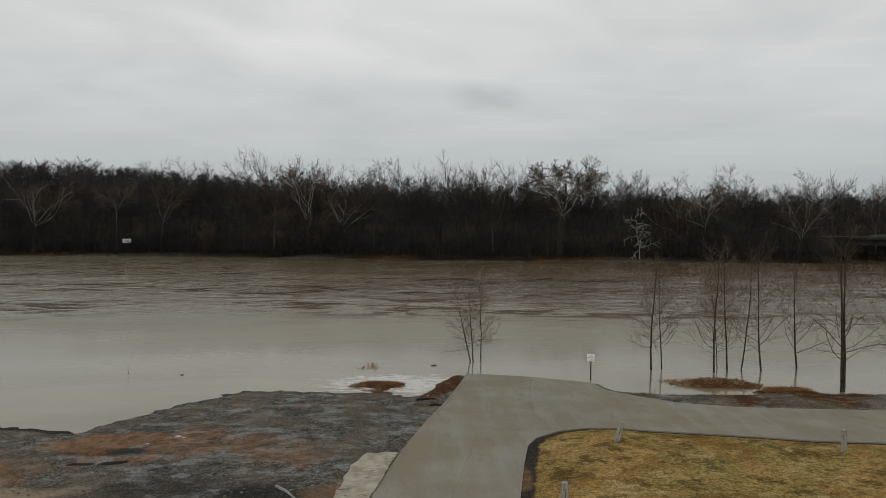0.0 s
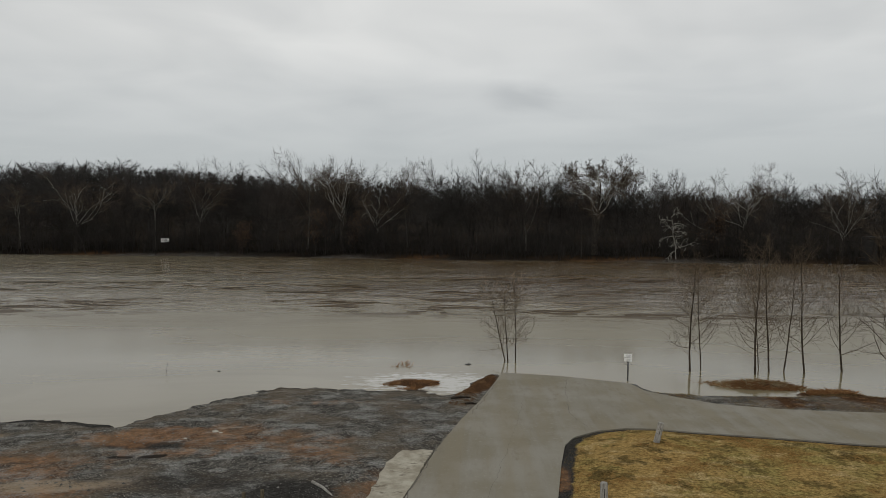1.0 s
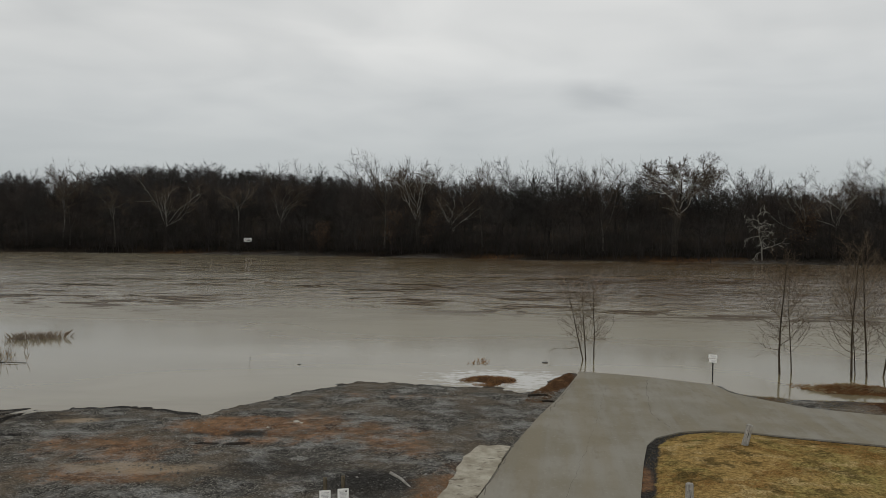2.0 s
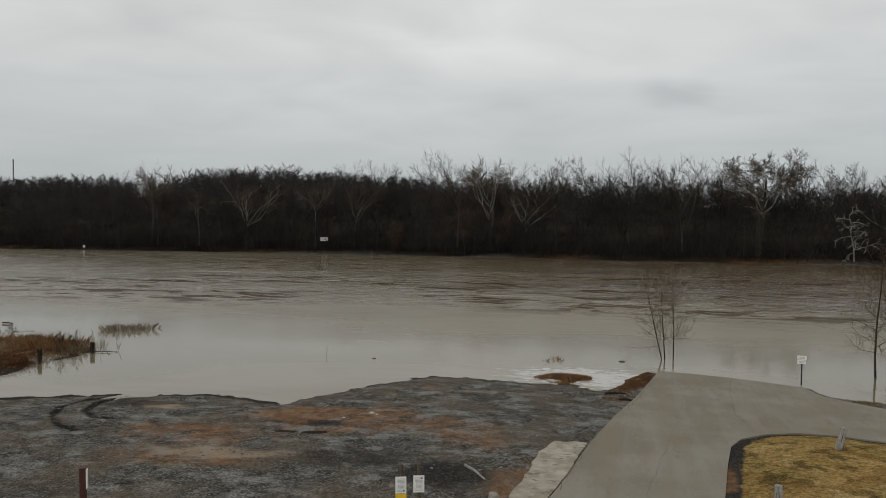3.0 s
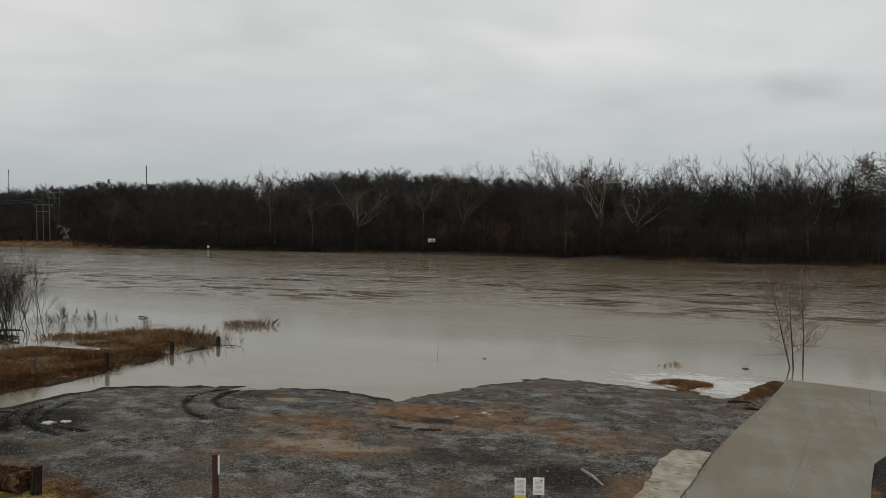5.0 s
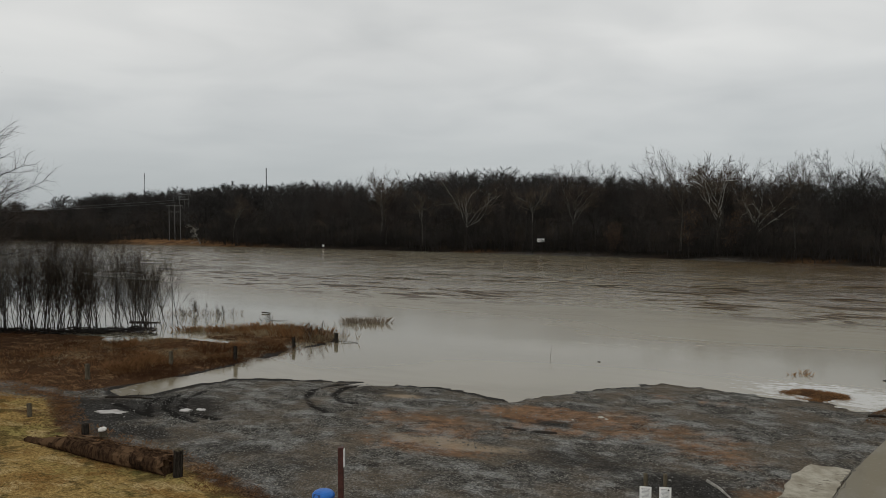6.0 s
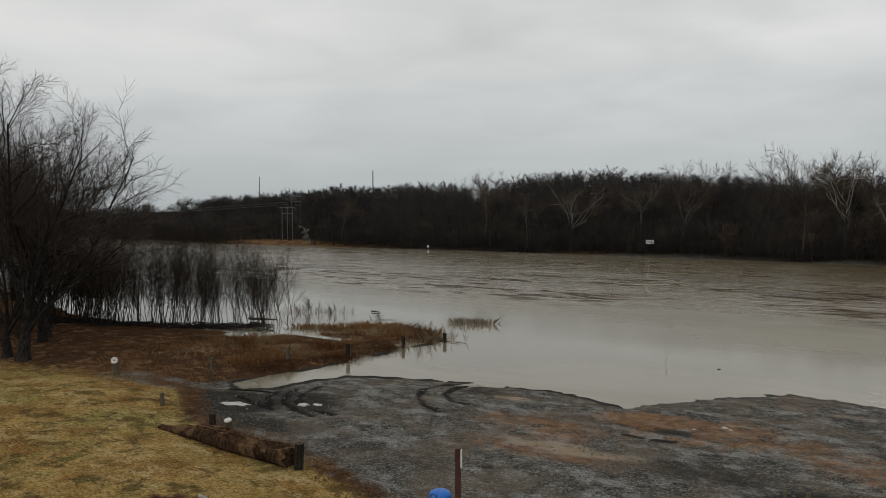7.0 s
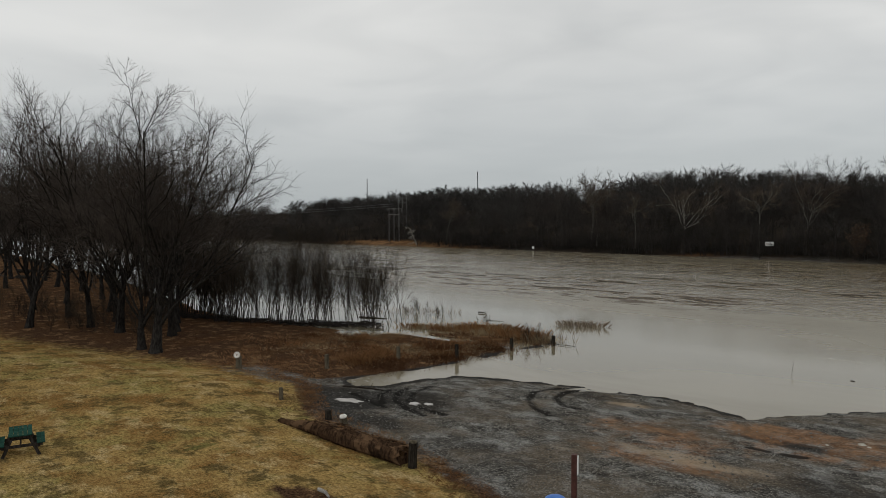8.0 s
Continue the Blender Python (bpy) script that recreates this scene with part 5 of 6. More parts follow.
def thicket():
    rng = random.Random(21)
    g = "flooded thicket"
    kinds = [shrub("willow_shrub", 40 + i, 8, 6.6, "bare many-stemmed willow shrub standing in floodwater", g) for i in range(4)]
    spots = []
    for i in range(36):
        f = (i + 0.5) / 36
        x, y = -51.0 - 20 * f, 37.0 - 13.0 * min(1, f * 1.35) + 1.5 * f
        back = abs(rng.gauss(0, 2.4))
        spots.append((x - back * 0.55 + rng.uniform(-0.5, 0.5), y + back * 0.8))
    for i in range(9):
        spots.append((-57.0 - 2.0 * i + rng.uniform(-0.6, 0.6), 27.5 + 0.35 * i + rng.uniform(-1.0, 1.6)))
    for i, (x, y) in enumerate(spots):
        z = max(on_land(x, y), -0.5)
        m = pose(x, y, z, rng.uniform(-5, 5), rng.uniform(-5, 5), rng.uniform(0, 360)) @ Matrix.Scale(rng.uniform(0.82, 1.1), 4)
        ob = kinds[i] if i < 4 else copy_thing(kinds[i % 4], m)
        ob.matrix_basis = m
    last = shrub("willow_shrub", 60, 9, 6.4, "wide-fanned bare willow shrub at the thicket's end", g, splay=0.34, size=0.4)
    last.matrix_basis = pose(-51.2, 37.4, 0)
    low = shrub("low_shrub", 61, 6, 1.9, "low bare shrub standing in shallow floodwater", "low shrubs", splay=0.32, size=0.7, stem=0.014)
    for i, (x, y, s) in enumerate(((-55.2, 45.6, 0.9), (-53.0, 46.6, 0.6), (-60, 17, 1.1), (-63, 15.5, 1.2), (-67, 17, 1.3), (-56, 20, 0.9), (-70, 15, 1.2), (-59, 19.5, 1.2), (-53.5, 19.5, 1.0), (-64, 19, 1.4), (-75, 16, 1.4), (-80, 14, 1.3), (-62, 22, 1.3), (-35.9, 39.8, 0.65), (-46.5, 46.0, 0.5), (-75, 28, 2.0), (-80, 27, 1.8), (-85, 28, 2.2), (-90, 28, 2.0), (-96, 30, 2.2), (-103, 30, 2.1), (-110, 33, 2.3), (-120, 32, 2.2), (-132, 33, 2.4), (-145, 36, 2.4))):
        z = max(on_land(x, y), -0.2)
        ob = low if i == 0 else copy_thing(low, Matrix())
        ob.matrix_basis = pose(x, y, z, 0, 0, i * 50) @ Matrix.Scale(s, 4)


grove()
thicket()


# ---- weeds, reeds, lawn blades, leaves, stones ----
def blades(name, label, category, material, spots, h0, h1, width, tilt, seed, land=True):
    """Many bent blades or stalks rooted at the spots, as one mass."""
    rng = random.Random(seed)
    xs, ys = np.array([p[0] for p in spots]), np.array([p[1] for p in spots])
    zs = land_height(xs, ys)
    v, f = [], []
    for x, y, z in zip(xs, ys, zs):
        z = max(float(z), -0.15) - 0.02
        h = rng.uniform(h0, h1)
        a = rng.uniform(0, 6.283)
        cx, cy = math.cos(a) * width, math.sin(a) * width
        tx, ty = rng.gauss(0, tilt) * h, rng.gauss(0, tilt) * h
        o = len(v)
        v += [(x - cx, y - cy, z), (x + cx, y + cy, z), (x - cy * 0.6, y + cx * 0.6, z), (x + tx * 0.45, y + ty * 0.45, z + h * 0.6), (x + tx * 1.2, y + ty * 1.2, z + h)]
        f += [(o, o + 1, o + 3), (o + 1, o + 2, o + 3), (o + 3, o + 1, o + 4), (o + 3, o + 4, o)]
    return tagged(part(name, (v, [], f), material, None), label, category, kind="stuff")


def scatter(poly, count, seed, clump=0.0, size=1.6, keep=None):
    """Random spots inside a polygon, gathered into clumps."""
    rng = np.random.RandomState(seed)
    xs, ys = [p[0] for p in poly], [p[1] for p in poly]
    out = []
    while len(out) < count:
        x, y = rng.uniform(min(xs), max(xs), 4000), rng.uniform(min(ys), max(ys), 4000)
        ok = inside(x, y, poly)
        if clump:
            ok &= lattice(x, y, size, seed + 50) + rng.uniform(-0.25, 0.25, 4000) > clump
        if keep is not None:
            ok &= keep(x, y)
        out += list(zip(x[ok], y[ok]))
    return out[:count]


def tufts(name, label, material, poly, count, seed, h0, h1, stems=46, size=0.42, width=0.0055, keep=0.4, gap=2.0, head=0.0, splay=1.0, dry=-0.25):
    """Tufts of thin dead stems, each tuft with its own height and lean, as one mass."""
    rng = random.Random(seed)
    spots = scatter(poly, count, seed, keep, gap)
    zs = land_height(np.array([p[0] for p in spots]), np.array([p[1] for p in spots]))
    v, f = [], []
    for (x, y), z in zip(spots, zs):
        if z < dry and not head:
            continue
        z = max(float(z), -0.12) - 0.02
        tall, lx, ly = rng.uniform(h0, h1), rng.gauss(0, 0.18), rng.gauss(0, 0.18)
        for _ in range(int(stems * rng.uniform(0.5, 1.3))):
            u, w = rng.gauss(0, size * 0.5), rng.gauss(0, size * 0.5)
            h = tall * rng.uniform(0.45, 1.1)
            a = rng.uniform(0, 6.283)
            cx, cy = math.cos(a) * width, math.sin(a) * width
            tx, ty = (u * 0.34 / size + lx + rng.gauss(0, 0.16)) * h * splay, (w * 0.34 / size + ly + rng.gauss(0, 0.16)) * h * splay
            px, py = x + u, y + w
            o = len(v)
            v += [(px - cx, py - cy, z), (px + cx, py + cy, z), (px + tx * 0.5, py + ty * 0.5, z + h * 0.62), (px + tx * 1.25, py + ty * 1.25, z + h)]
            f += [(o, o + 1, o + 2), (o + 2, o + 1, o + 3)]
            if head:
                q, k = len(v), head * rng.uniform(0.5, 1.2)
                ex, ey, ez = px + tx * 1.25, py + ty * 1.25, z + h
                v += [(ex, ey, ez + k * 1.6), (ex + cy / width * k * 0.5, ey - cx / width * k * 0.5, ez), (ex, ey, ez - k * 1.8), (ex - cy / width * k * 0.5, ey + cx / width * k * 0.5, ez)]
                f += [(q, q + 1, q + 2), (q, q + 2, q + 3)]
    return tagged(part(name, (v, [], f), material, None), label, "weeds", kind="stuff")


FRINGE = [(-35, 41), (-36, 44), (-42, 46.5), (-50, 45), (-54, 42), (-50, 36), (-44, 40)]


def vegetation():
    point = [(-36, 27), (-35.6, 36), (-35.3, 41), (-41, 42.5), (-46, 40.5), (-50, 36), (-50, 30), (-44, 24), (-39, 22)]
    edge = [(-34.3, 25.0), (-34.1, 28.4), (-34.3, 32), (-34.9, 36), (-34.5, 40.4), (-36.4, 41), (-36.9, 36), (-36.4, 31), (-37.5, 25)]
    tufts("tall_weeds", "matted orange-brown weeds on the flooded point", M_WEED, point, 190, 1, 0.06, 0.22, 60, 1.1, 0.004, 0.55, 2.4, dry=0.02)
    tufts("tall_weeds", "pale straw-coloured weeds bent over on the flooded point", M_PALEWEED, point, 170, 31, 0.05, 0.18, 46, 1.2, 0.005, 0.54, 2.0, splay=2.4, dry=0.0)
    tufts("tall_weeds", "dense russet weed mounds on the flooded point", M_RUSSET, point, 34, 34, 0.18, 0.42, 170, 1.1, 0.0035, 0.62, 2.6, splay=0.8, dry=0.04)
    tufts("tall_weeds", "dense orange weed mounds on the flooded point", M_ORANGE, point, 52, 35, 0.20, 0.50, 170, 1.0, 0.0035, 0.58, 2.8, splay=0.9, dry=0.0)
    back = [(-34.4, 39), (-35, 41.6), (-38, 43.4), (-43, 43.6), (-49, 41), (-51, 37.5), (-47, 37.5), (-42, 39.4), (-37, 39.4)]
    tufts("tall_weeds", "tall tan weeds along the flooded edge of the point", M_PALEWEED, back, 75, 36, 0.22, 0.62, 70, 0.9, 0.0035, 0.52, 2.2, splay=1.0, dry=-0.5)
    tufts("tall_weeds", "tall orange-brown weeds along the flooded edge of the point", M_ORANGE, back, 90, 37, 0.25, 0.68, 90, 0.9, 0.0035, 0.50, 2.0, splay=0.9, dry=-0.5)
    tufts("tall_weeds", "flattened straw in pale mats on the point", M_PALEWEED, [(-36, 31), (-36, 40), (-43, 41), (-48, 36), (-44, 29)], 55, 38, 0.04, 0.12, 170, 1.3, 0.005, 0.60, 3.0, splay=4.0, dry=0.0)
    tufts("tall_weeds", "dark russet weeds along the inlet's edge", M_RUSSET, edge, 80, 2, 0.12, 0.32, 120, 1.0, 0.0035, 0.5, 2.2, splay=0.8)
    tufts("tall_weeds", "russet weeds and leaves below the grove", M_RUSSET, [(-37, 23), (-38, 29), (-46, 31), (-56, 30), (-58, 22), (-50, 19), (-44, 19.6)], 200, 32, 0.06, 0.24, 40, 1.1, 0.004, 0.5, 2.4)
    tufts("tall_weeds", "tan grass tussocks below the grove", M_WEED, [(-36.5, 21.8), (-38, 27), (-46, 30), (-50, 29), (-50, 20), (-43, 19.2)], 80, 33, 0.08, 0.26, 50, 0.9, 0.004, 0.6, 2.6)
    tufts("dry_stalks", "pale dry stalks standing in shallow floodwater", M_REED, FRINGE, 300, 3, 0.2, 0.6, 3, 1.4, 0.006, 0.42, 1.6, 0.016, 0.5)
    tufts("dry_stalks", "brown dead stalks off the flooded point", M_REED, [(-34.2, 38), (-34.0, 41), (-36, 44), (-44, 45.5), (-46, 42), (-37, 39)], 150, 4, 0.2, 0.8, 4, 1.3, 0.006, 0.42, 1.5, 0.016, 0.5)
    tufts("reeds", "clump of dead reeds standing out of the flood", M_REED, [(-40.4, 48.0), (-37.4, 49.3), (-37.0, 50.2), (-40.2, 48.9)], 130, 5, 0.42, 0.8, 5, 0.6, 0.007, 0.25, 0.7, 0.028, 0.8)
    tufts("reeds", "sparse dead reeds beyond the thicket", M_REED, [(-57.5, 43), (-53.5, 46), (-52.5, 48), (-58, 45.5)], 130, 6, 0.35, 0.9, 3, 1.2, 0.008, 0.3, 0.8, 0.02, 0.5)
    blades("dead_weeds", "brown weeds on a small islet off the lot", "weeds", M_WEED, scatter([(-6.6, 39.6), (-5.0, 41.4), (-3.0, 42.3), (-1.0, 41.5), (-1.4, 40.3), (-3.4, 38.9)], 4200, 7, 0.40, 0.7), 0.03, 0.13, 0.006, 0.8, 7)
    blades("dry_stalks", "twiggy dead stalks poking out of the flood", "weeds", M_WEED, scatter([(-5.2, 44.9), (-4.2, 44.9), (-4.0, 46.2), (-5.2, 46.2)], 80, 8), 0.1, 0.42, 0.004, 0.4, 8)
    blades("dead_weeds", "orange-brown debris and weeds on a drowned hummock", "weeds", M_WEED, scatter([(12.6, 42.0), (14.0, 40.3), (17.6, 40.0), (18.3, 40.9), (16, 41.9), (14.6, 42.5)], 4600, 9, 0.42, 0.7), 0.04, 0.24, 0.012, 0.9, 9)
    blades("dead_weeds", "orange-brown debris and weeds at the bank's edge", "weeds", M_WEED, scatter([(17.6, 38.8), (18.4, 40.1), (19.8, 40.2), (20.4, 38.9)], 1900, 10, 0.38, 0.7), 0.04, 0.2, 0.012, 0.9, 10)
    blades("verge_grass", "rough brown grass on the bank beside the drive", "grass", M_STRAW, scatter(MOUND_EAST[:4] + [(27, 38.5), (27, 34.8)] + MOUND_EAST[7:], 3600, 11, 0.52, 1.1), 0.03, 0.10, 0.007, 0.8, 11)
    blades("dead_weeds", "bleached straw caught on the drowned hummock", "weeds", M_PALEWEED, scatter([(12.6, 42.0), (14.0, 40.3), (17.6, 40.0), (18.3, 40.9), (16, 41.9), (14.6, 42.5)], 1500, 41, 0.46, 0.6), 0.04, 0.26, 0.010, 0.9, 41)
    blades("lawn_grass", "short dormant straw-coloured lawn grass", "grass", M_STRAW, scatter(LAWN_WEST[:12] + [(-60, 2), (-8, 2)], 9000, 12, 0.50, 0.8), 0.03, 0.08, 0.008, 0.8, 12)
    blades("lawn_grass", "short dormant yellow-brown lawn grass", "grass", M_STRAW, scatter([(24, 28.8)] + LAWN_EAST[1:12] + [(2.2, 20.5), (24, 20.5)], 6000, 13, 0.50, 0.8), 0.03, 0.08, 0.008, 0.8, 13)
    blades("verge_grass", "ragged brown grass along the lawn's edge", "grass", M_WEED, scatter([(-14.5, 13.2), (-17, 16.2), (-22, 17.4), (-29, 18), (-33, 20), (-36, 22), (-43, 20), (-43, 18), (-35, 19.6), (-31, 17.2), (-22, 16), (-16, 14)], 4500, 14, 0.45, 0.7), 0.03, 0.13, 0.009, 0.7, 14)


def flecks(name, label, category, material, spots, s0, s1, seed, thick):
    """Small loose pieces lying on the ground, as one mass."""
    rng = random.Random(seed)
    xs, ys = np.array([p[0] for p in spots]), np.array([p[1] for p in spots])
    zs = land_height(xs, ys)
    v, f = [], []
    for x, y, z in zip(xs, ys, zs):
        s, a = rng.uniform(s0, s1), rng.uniform(0, 6.28)
        c, q = math.cos(a) * s, math.sin(a) * s
        k = rng.uniform(0.5, 0.9)
        o = len(v)
        z = float(z)
        v += [(x + c, y + q, z), (x - q * k, y + c * k, z), (x - c, y - q, z), (x + q * k, y - c * k, z), (x + c * 0.2, y + q * 0.2, z + s * thick)]
        f += [(o, o + 1, o + 4), (o + 1, o + 2, o + 4), (o + 2, o + 3, o + 4), (o + 3, o, o + 4)]
    return tagged(part(name, (v, [], f), material, None), label, category, kind="stuff")


LOT = [(-33, 19.5), (-31.5, 24.5), (-30.8, 27.6), (-27.6, 29.4), (-22.5, 31.2), (-18.5, 31.6), (-16.0, 31.0), (-13.2, 35.6), (-10.8, 38.4), (-6.3, 38.1), (-2.0, 37.2), (-0.7, 36.5), (-1.8, 28.2), (-3.7, 26), (-3.9, 18), (-14, 14), (-18, 16.4), (-27, 17)]


def loose_ground():
    open_lot = lambda x, y: RUST(x, y) < 0.45
    flecks("gravel_stones", "loose pale and grey stones over the lot", "gravel", M_STONE, scatter(LOT, 13000, 21, 0.42, 1.3, open_lot), 0.015, 0.042, 21, 0.5)
    flecks("gravel_stones", "larger scattered stones on the lot", "gravel", M_STONE, scatter(LOT, 420, 22), 0.04, 0.09, 22, 0.6)
    flecks("fallen_leaves", "fallen tan leaves below the lawn's edge", "leaves", M_TAN, scatter([(-19, 15.2), (-23, 15), (-28, 14.6), (-34, 18), (-44, 17), (-47, 22), (-36, 24), (-31, 18.4), (-22, 17.2), (-16, 15)], 2600, 23, 0.35, 1.1), 0.03, 0.06, 23, 0.3)
    flecks("fallen_leaves", "wet brown leaves washed along the drive's edge", "leaves", M_TAN, scatter([(-0.6, 35.2), (0.2, 38), (1.1, 42.4), (0.6, 42.6), (-0.9, 39), (-1.5, 35.6)], 900, 24, 0.3, 0.6), 0.03, 0.07, 24, 0.3)


def flood_debris():
    """Dark sticks and snapped stems washed up at the thicket's foot."""
    rng = random.Random(77)
    t = Tubes()
    for _ in range(1000):
        f = rng.random()
        x, y = -50.5 - 19 * f + rng.gauss(0, 0.9), 36.4 - 12.2 * min(1, f * 1.35) + 1.5 * f + rng.gauss(0, 0.75)
        z = max(on_land(x, y), -0.02) + rng.uniform(0.0, 0.30)
        a, h = rng.uniform(0, 3.14), rng.uniform(0.25, 1.3)
        d = Vector((math.cos(a) * h, math.sin(a) * h, rng.gauss(0, 0.10) * h))
        p = Vector((x, y, z))
        r = rng.uniform(0.012, 0.05)
        t.add([p - d * 0.5, p + Vector((0, 0, 0.03)), p + d * 0.5], [r, r * 0.9, r * 0.5], 4)
    tagged(part("flood_debris", t.data(), M_BARK, None), "dark tangled drift sticks at the thicket's foot", "debris", kind="stuff")


vegetation()
loose_ground()
flood_debris()


# ---- posts, log, notices, bin, table ----
def round_post(bm, r, h, seed, sides=12):
    """A rough round post with a worn top edge, from below the ground."""
    rng = random.Random(seed)
    rings = []
    for z, k in ((-0.4, 1.02), (0.15 * h, 1.0), (0.5 * h, 0.97), (h - 0.04, 0.95), (h - 0.008, 0.88), (h, 0.74)):
        rings.append([bm.verts.new((math.cos(6.2832 * i / sides) * r * k * rng.uniform(0.93, 1.06), math.sin(6.2832 * i / sides) * r * k * rng.uniform(0.93, 1.06), z)) for i in range(sides)])
    for a, b in zip(rings, rings[1:]):
        for i in range(sides):
            bm.faces.new((a[i], a[(i + 1) % sides], b[(i + 1) % sides], b[i]))
    bm.faces.new(rings[-1])
    return bm


def disc(bm, r, thick, m, sides=16, hole=0.0):
    if not hole:
        q = bmesh.ops.create_cone(bm, cap_ends=True, segments=sides, radius1=r, radius2=r * 0.96, depth=thick)
        bmesh.ops.transform(bm, matrix=m, verts=q["verts"])
        return bm
    rows = [[bm.verts.new(m @ Vector((math.cos(6.2832 * i / sides) * k, math.sin(6.2832 * i / sides) * k, z))) for i in range(sides)] for k, z in ((hole, 0), (r, 0), (r, thick), (hole, thick))]
    for a, b in zip(rows, rows[1:] + rows[:1]):
        for i in range(sides):
            bm.faces.new((a[i], a[(i + 1) % sides], b[(i + 1) % sides], b[i]))
    return bm


def bollards():
    rows = ((-37.4, 23.2, 0.85, 0.13, M_POST), (-36.7, 28.0, 0.85, 0.13, M_POST), (-35.0, 31.4, 0.95, 0.13, M_POSTDARK), (-35.2, 36.8, 0.80, 0.13, M_POSTDARK), (-34.3, 40.2, 0.72, 0.14, M_POSTDARK), (-32.1, 17.2, 0.58, 0.10, M_POST))
    for i, (x, y, h, r, m) in enumerate(rows):
        z = max(on_land(x, y), -0.1)
        ob = thing("bollard", (x, y, z), "weathered wooden bollard standing in weeds" if i < 5 else "mossy wooden bollard on the lawn's edge", "bollard", "wooden bollards", lean=(random.uniform(-3, 3), random.uniform(-3, 3)))
        part("post", round_post(bmesh.new(), r, h, i), m, ob)
    x, y = -40.3, 19.1
    ob = thing("bollard", (x, y, on_land(x, y)), "mossy wooden bollard with a pale ring leaning on its top", "bollard", "wooden bollards")
    part("post", round_post(bmesh.new(), 0.17, 0.75, 31), M_POST, ob)
    part("ring", disc(bmesh.new(), 0.18, 0.08, pose(0.02, -0.1, 0.81, 62, 0, 45), 18, 0.06), M_CUT, ob, "pale round ring")
    for i, (x, y, h, r, lean, t) in enumerate(((7.05, 28.6, 0.80, 0.125, (0, 12), 20), (15.5, 27.4, 0.86, 0.10, (0, 1), 0), (3.85, 22.1, 0.80, 0.12, (0, -2), 0))):
        ob = thing("bollard", (x, y, on_land(x, y)), ("leaning silver-grey wooden bollard with dark splits", "upright silver-grey wooden bollard on the lawn", "silver-grey wooden bollard with a bolt hole")[i], "bollard", "wooden bollards", lean=lean)
        part("post", round_post(bmesh.new(), r, h, 40 + i), M_POSTGREY, ob)
        for k in range(3):
            part("split", a_box(0.02, 0.012, h * (0.5 - 0.1 * k), pose(-0.06 + 0.055 * k, -r * 0.90 + 0.02 * abs(k - 1), h * (0.52 + 0.08 * k))), M_POSTDARK, ob)
    x, y = -4.05, 20.3
    ob = thing("bollard", (x, y, on_land(x, y)), "grey splintered wooden bollard at the lot's edge", "bollard", "wooden bollards", lean=(0, 6))
    part("post", round_post(bmesh.new(), 0.15, 0.72, 50), M_POSTGREY, ob)
    x, y = -27.7, 16.95
    ob = thing("stump_post", (x, y, on_land(x, y)), "short charred post stump behind the log", "post", "log stakes")
    part("post", round_post(bmesh.new(), 0.14, 0.42, 51), M_POSTDARK, ob)
    x, y = -26.5, 16.95
    ob = thing("stump_post", (x, y, on_land(x, y)), "short post with a pale freshly sawn top", "post", "log stakes", lean=(14, 8))
    part("post", round_post(bmesh.new(), 0.15, 0.40, 52), M_POST, ob)
    part("sawn_top", disc(bmesh.new(), 0.155, 0.05, pose(0, 0, 0.42)), M_CUT, ob, "pale sawn end grain")
    x, y = -20.45, 15.55
    ob = thing("log_stake", (x, y, on_land(x, y)), "dark hollow-topped post holding the log's end", "post", "log stakes", lean=(0, 4))
    part("post", round_post(bmesh.new(), 0.16, 0.88, 53), M_POSTDARK, ob)
    part("rim", disc(bmesh.new(), 0.125, 0.05, pose(0, 0, 0.87), 16, 0.06), M_POST, ob, "weathered pale rim")


def fallen_log():
    a, b = Vector((-28.1, 15.0, 0)), Vector((-20.75, 15.5, 0))
    n = 36
    rng = random.Random(9)
    bm = bmesh.new()
    rings = []
    side = 16
    ax = (b - a).normalized()
    across = Vector((-ax.y, ax.x, 0))
    base = on_land(-24.5, 15.2)
    for i in range(n + 1):
        f = i / n
        r = 0.11 + 0.19 * step(np.array(f), 0.0, 0.4) + 0.05 * f
        r = float(r) * (1 + 0.05 * math.sin(i * 1.3))
        p = a.lerp(b, f) + across * 0.06 * math.sin(f * 7)
        c = on_land(p.x, p.y) - base + r * 0.78
        rings.append([])
        for k in range(side):
            t = 6.2832 * k / side
            q = r * (1 + 0.16 * (noise.noise(Vector((f * 5, math.cos(t) * 1.6, math.sin(t) * 1.6))) + 0.5 * noise.noise(Vector((f * 22, math.cos(t) * 4, math.sin(t) * 4)))))
            jag = rng.uniform(-0.25, 0.1) if i in (0, n) else 0
            d = p + across * math.cos(t) * q + Vector((0, 0, c + math.sin(t) * q)) + ax * jag - a
            rings[-1].append(bm.verts.new(d))
    for u, w in zip(rings, rings[1:]):
        for k in range(side):
            bm.faces.new((u[k], u[(k + 1) % side], w[(k + 1) % side], w[k]))
    bm.faces.new(list(reversed(rings[0])))
    bm.faces.new(rings[-1])
    ob = thing("fallen_log", (a.x, a.y, base), "long rotten brown log lying along the lawn's edge", "log")
    part("trunk", bm, M_LOG, ob)
    t = Tubes()
    for k in range(60):
        f, s = rng.uniform(0.25, 1.0), rng.uniform(0.7, 2.4)
        p = (b - a) * f + across * math.cos(s) * 0.36 + Vector((0, 0, 0.30 + math.sin(s) * 0.34))
        d = ax * rng.uniform(0.25, 0.7) + across * rng.gauss(0, 0.06) + Vector((0, 0, rng.gauss(0, 0.05)))
        t.add([p, p + d], [0.025, 0.012], 4)
    part("loose_bark", t.data(), M_LOG, ob, "loose splintered bark")


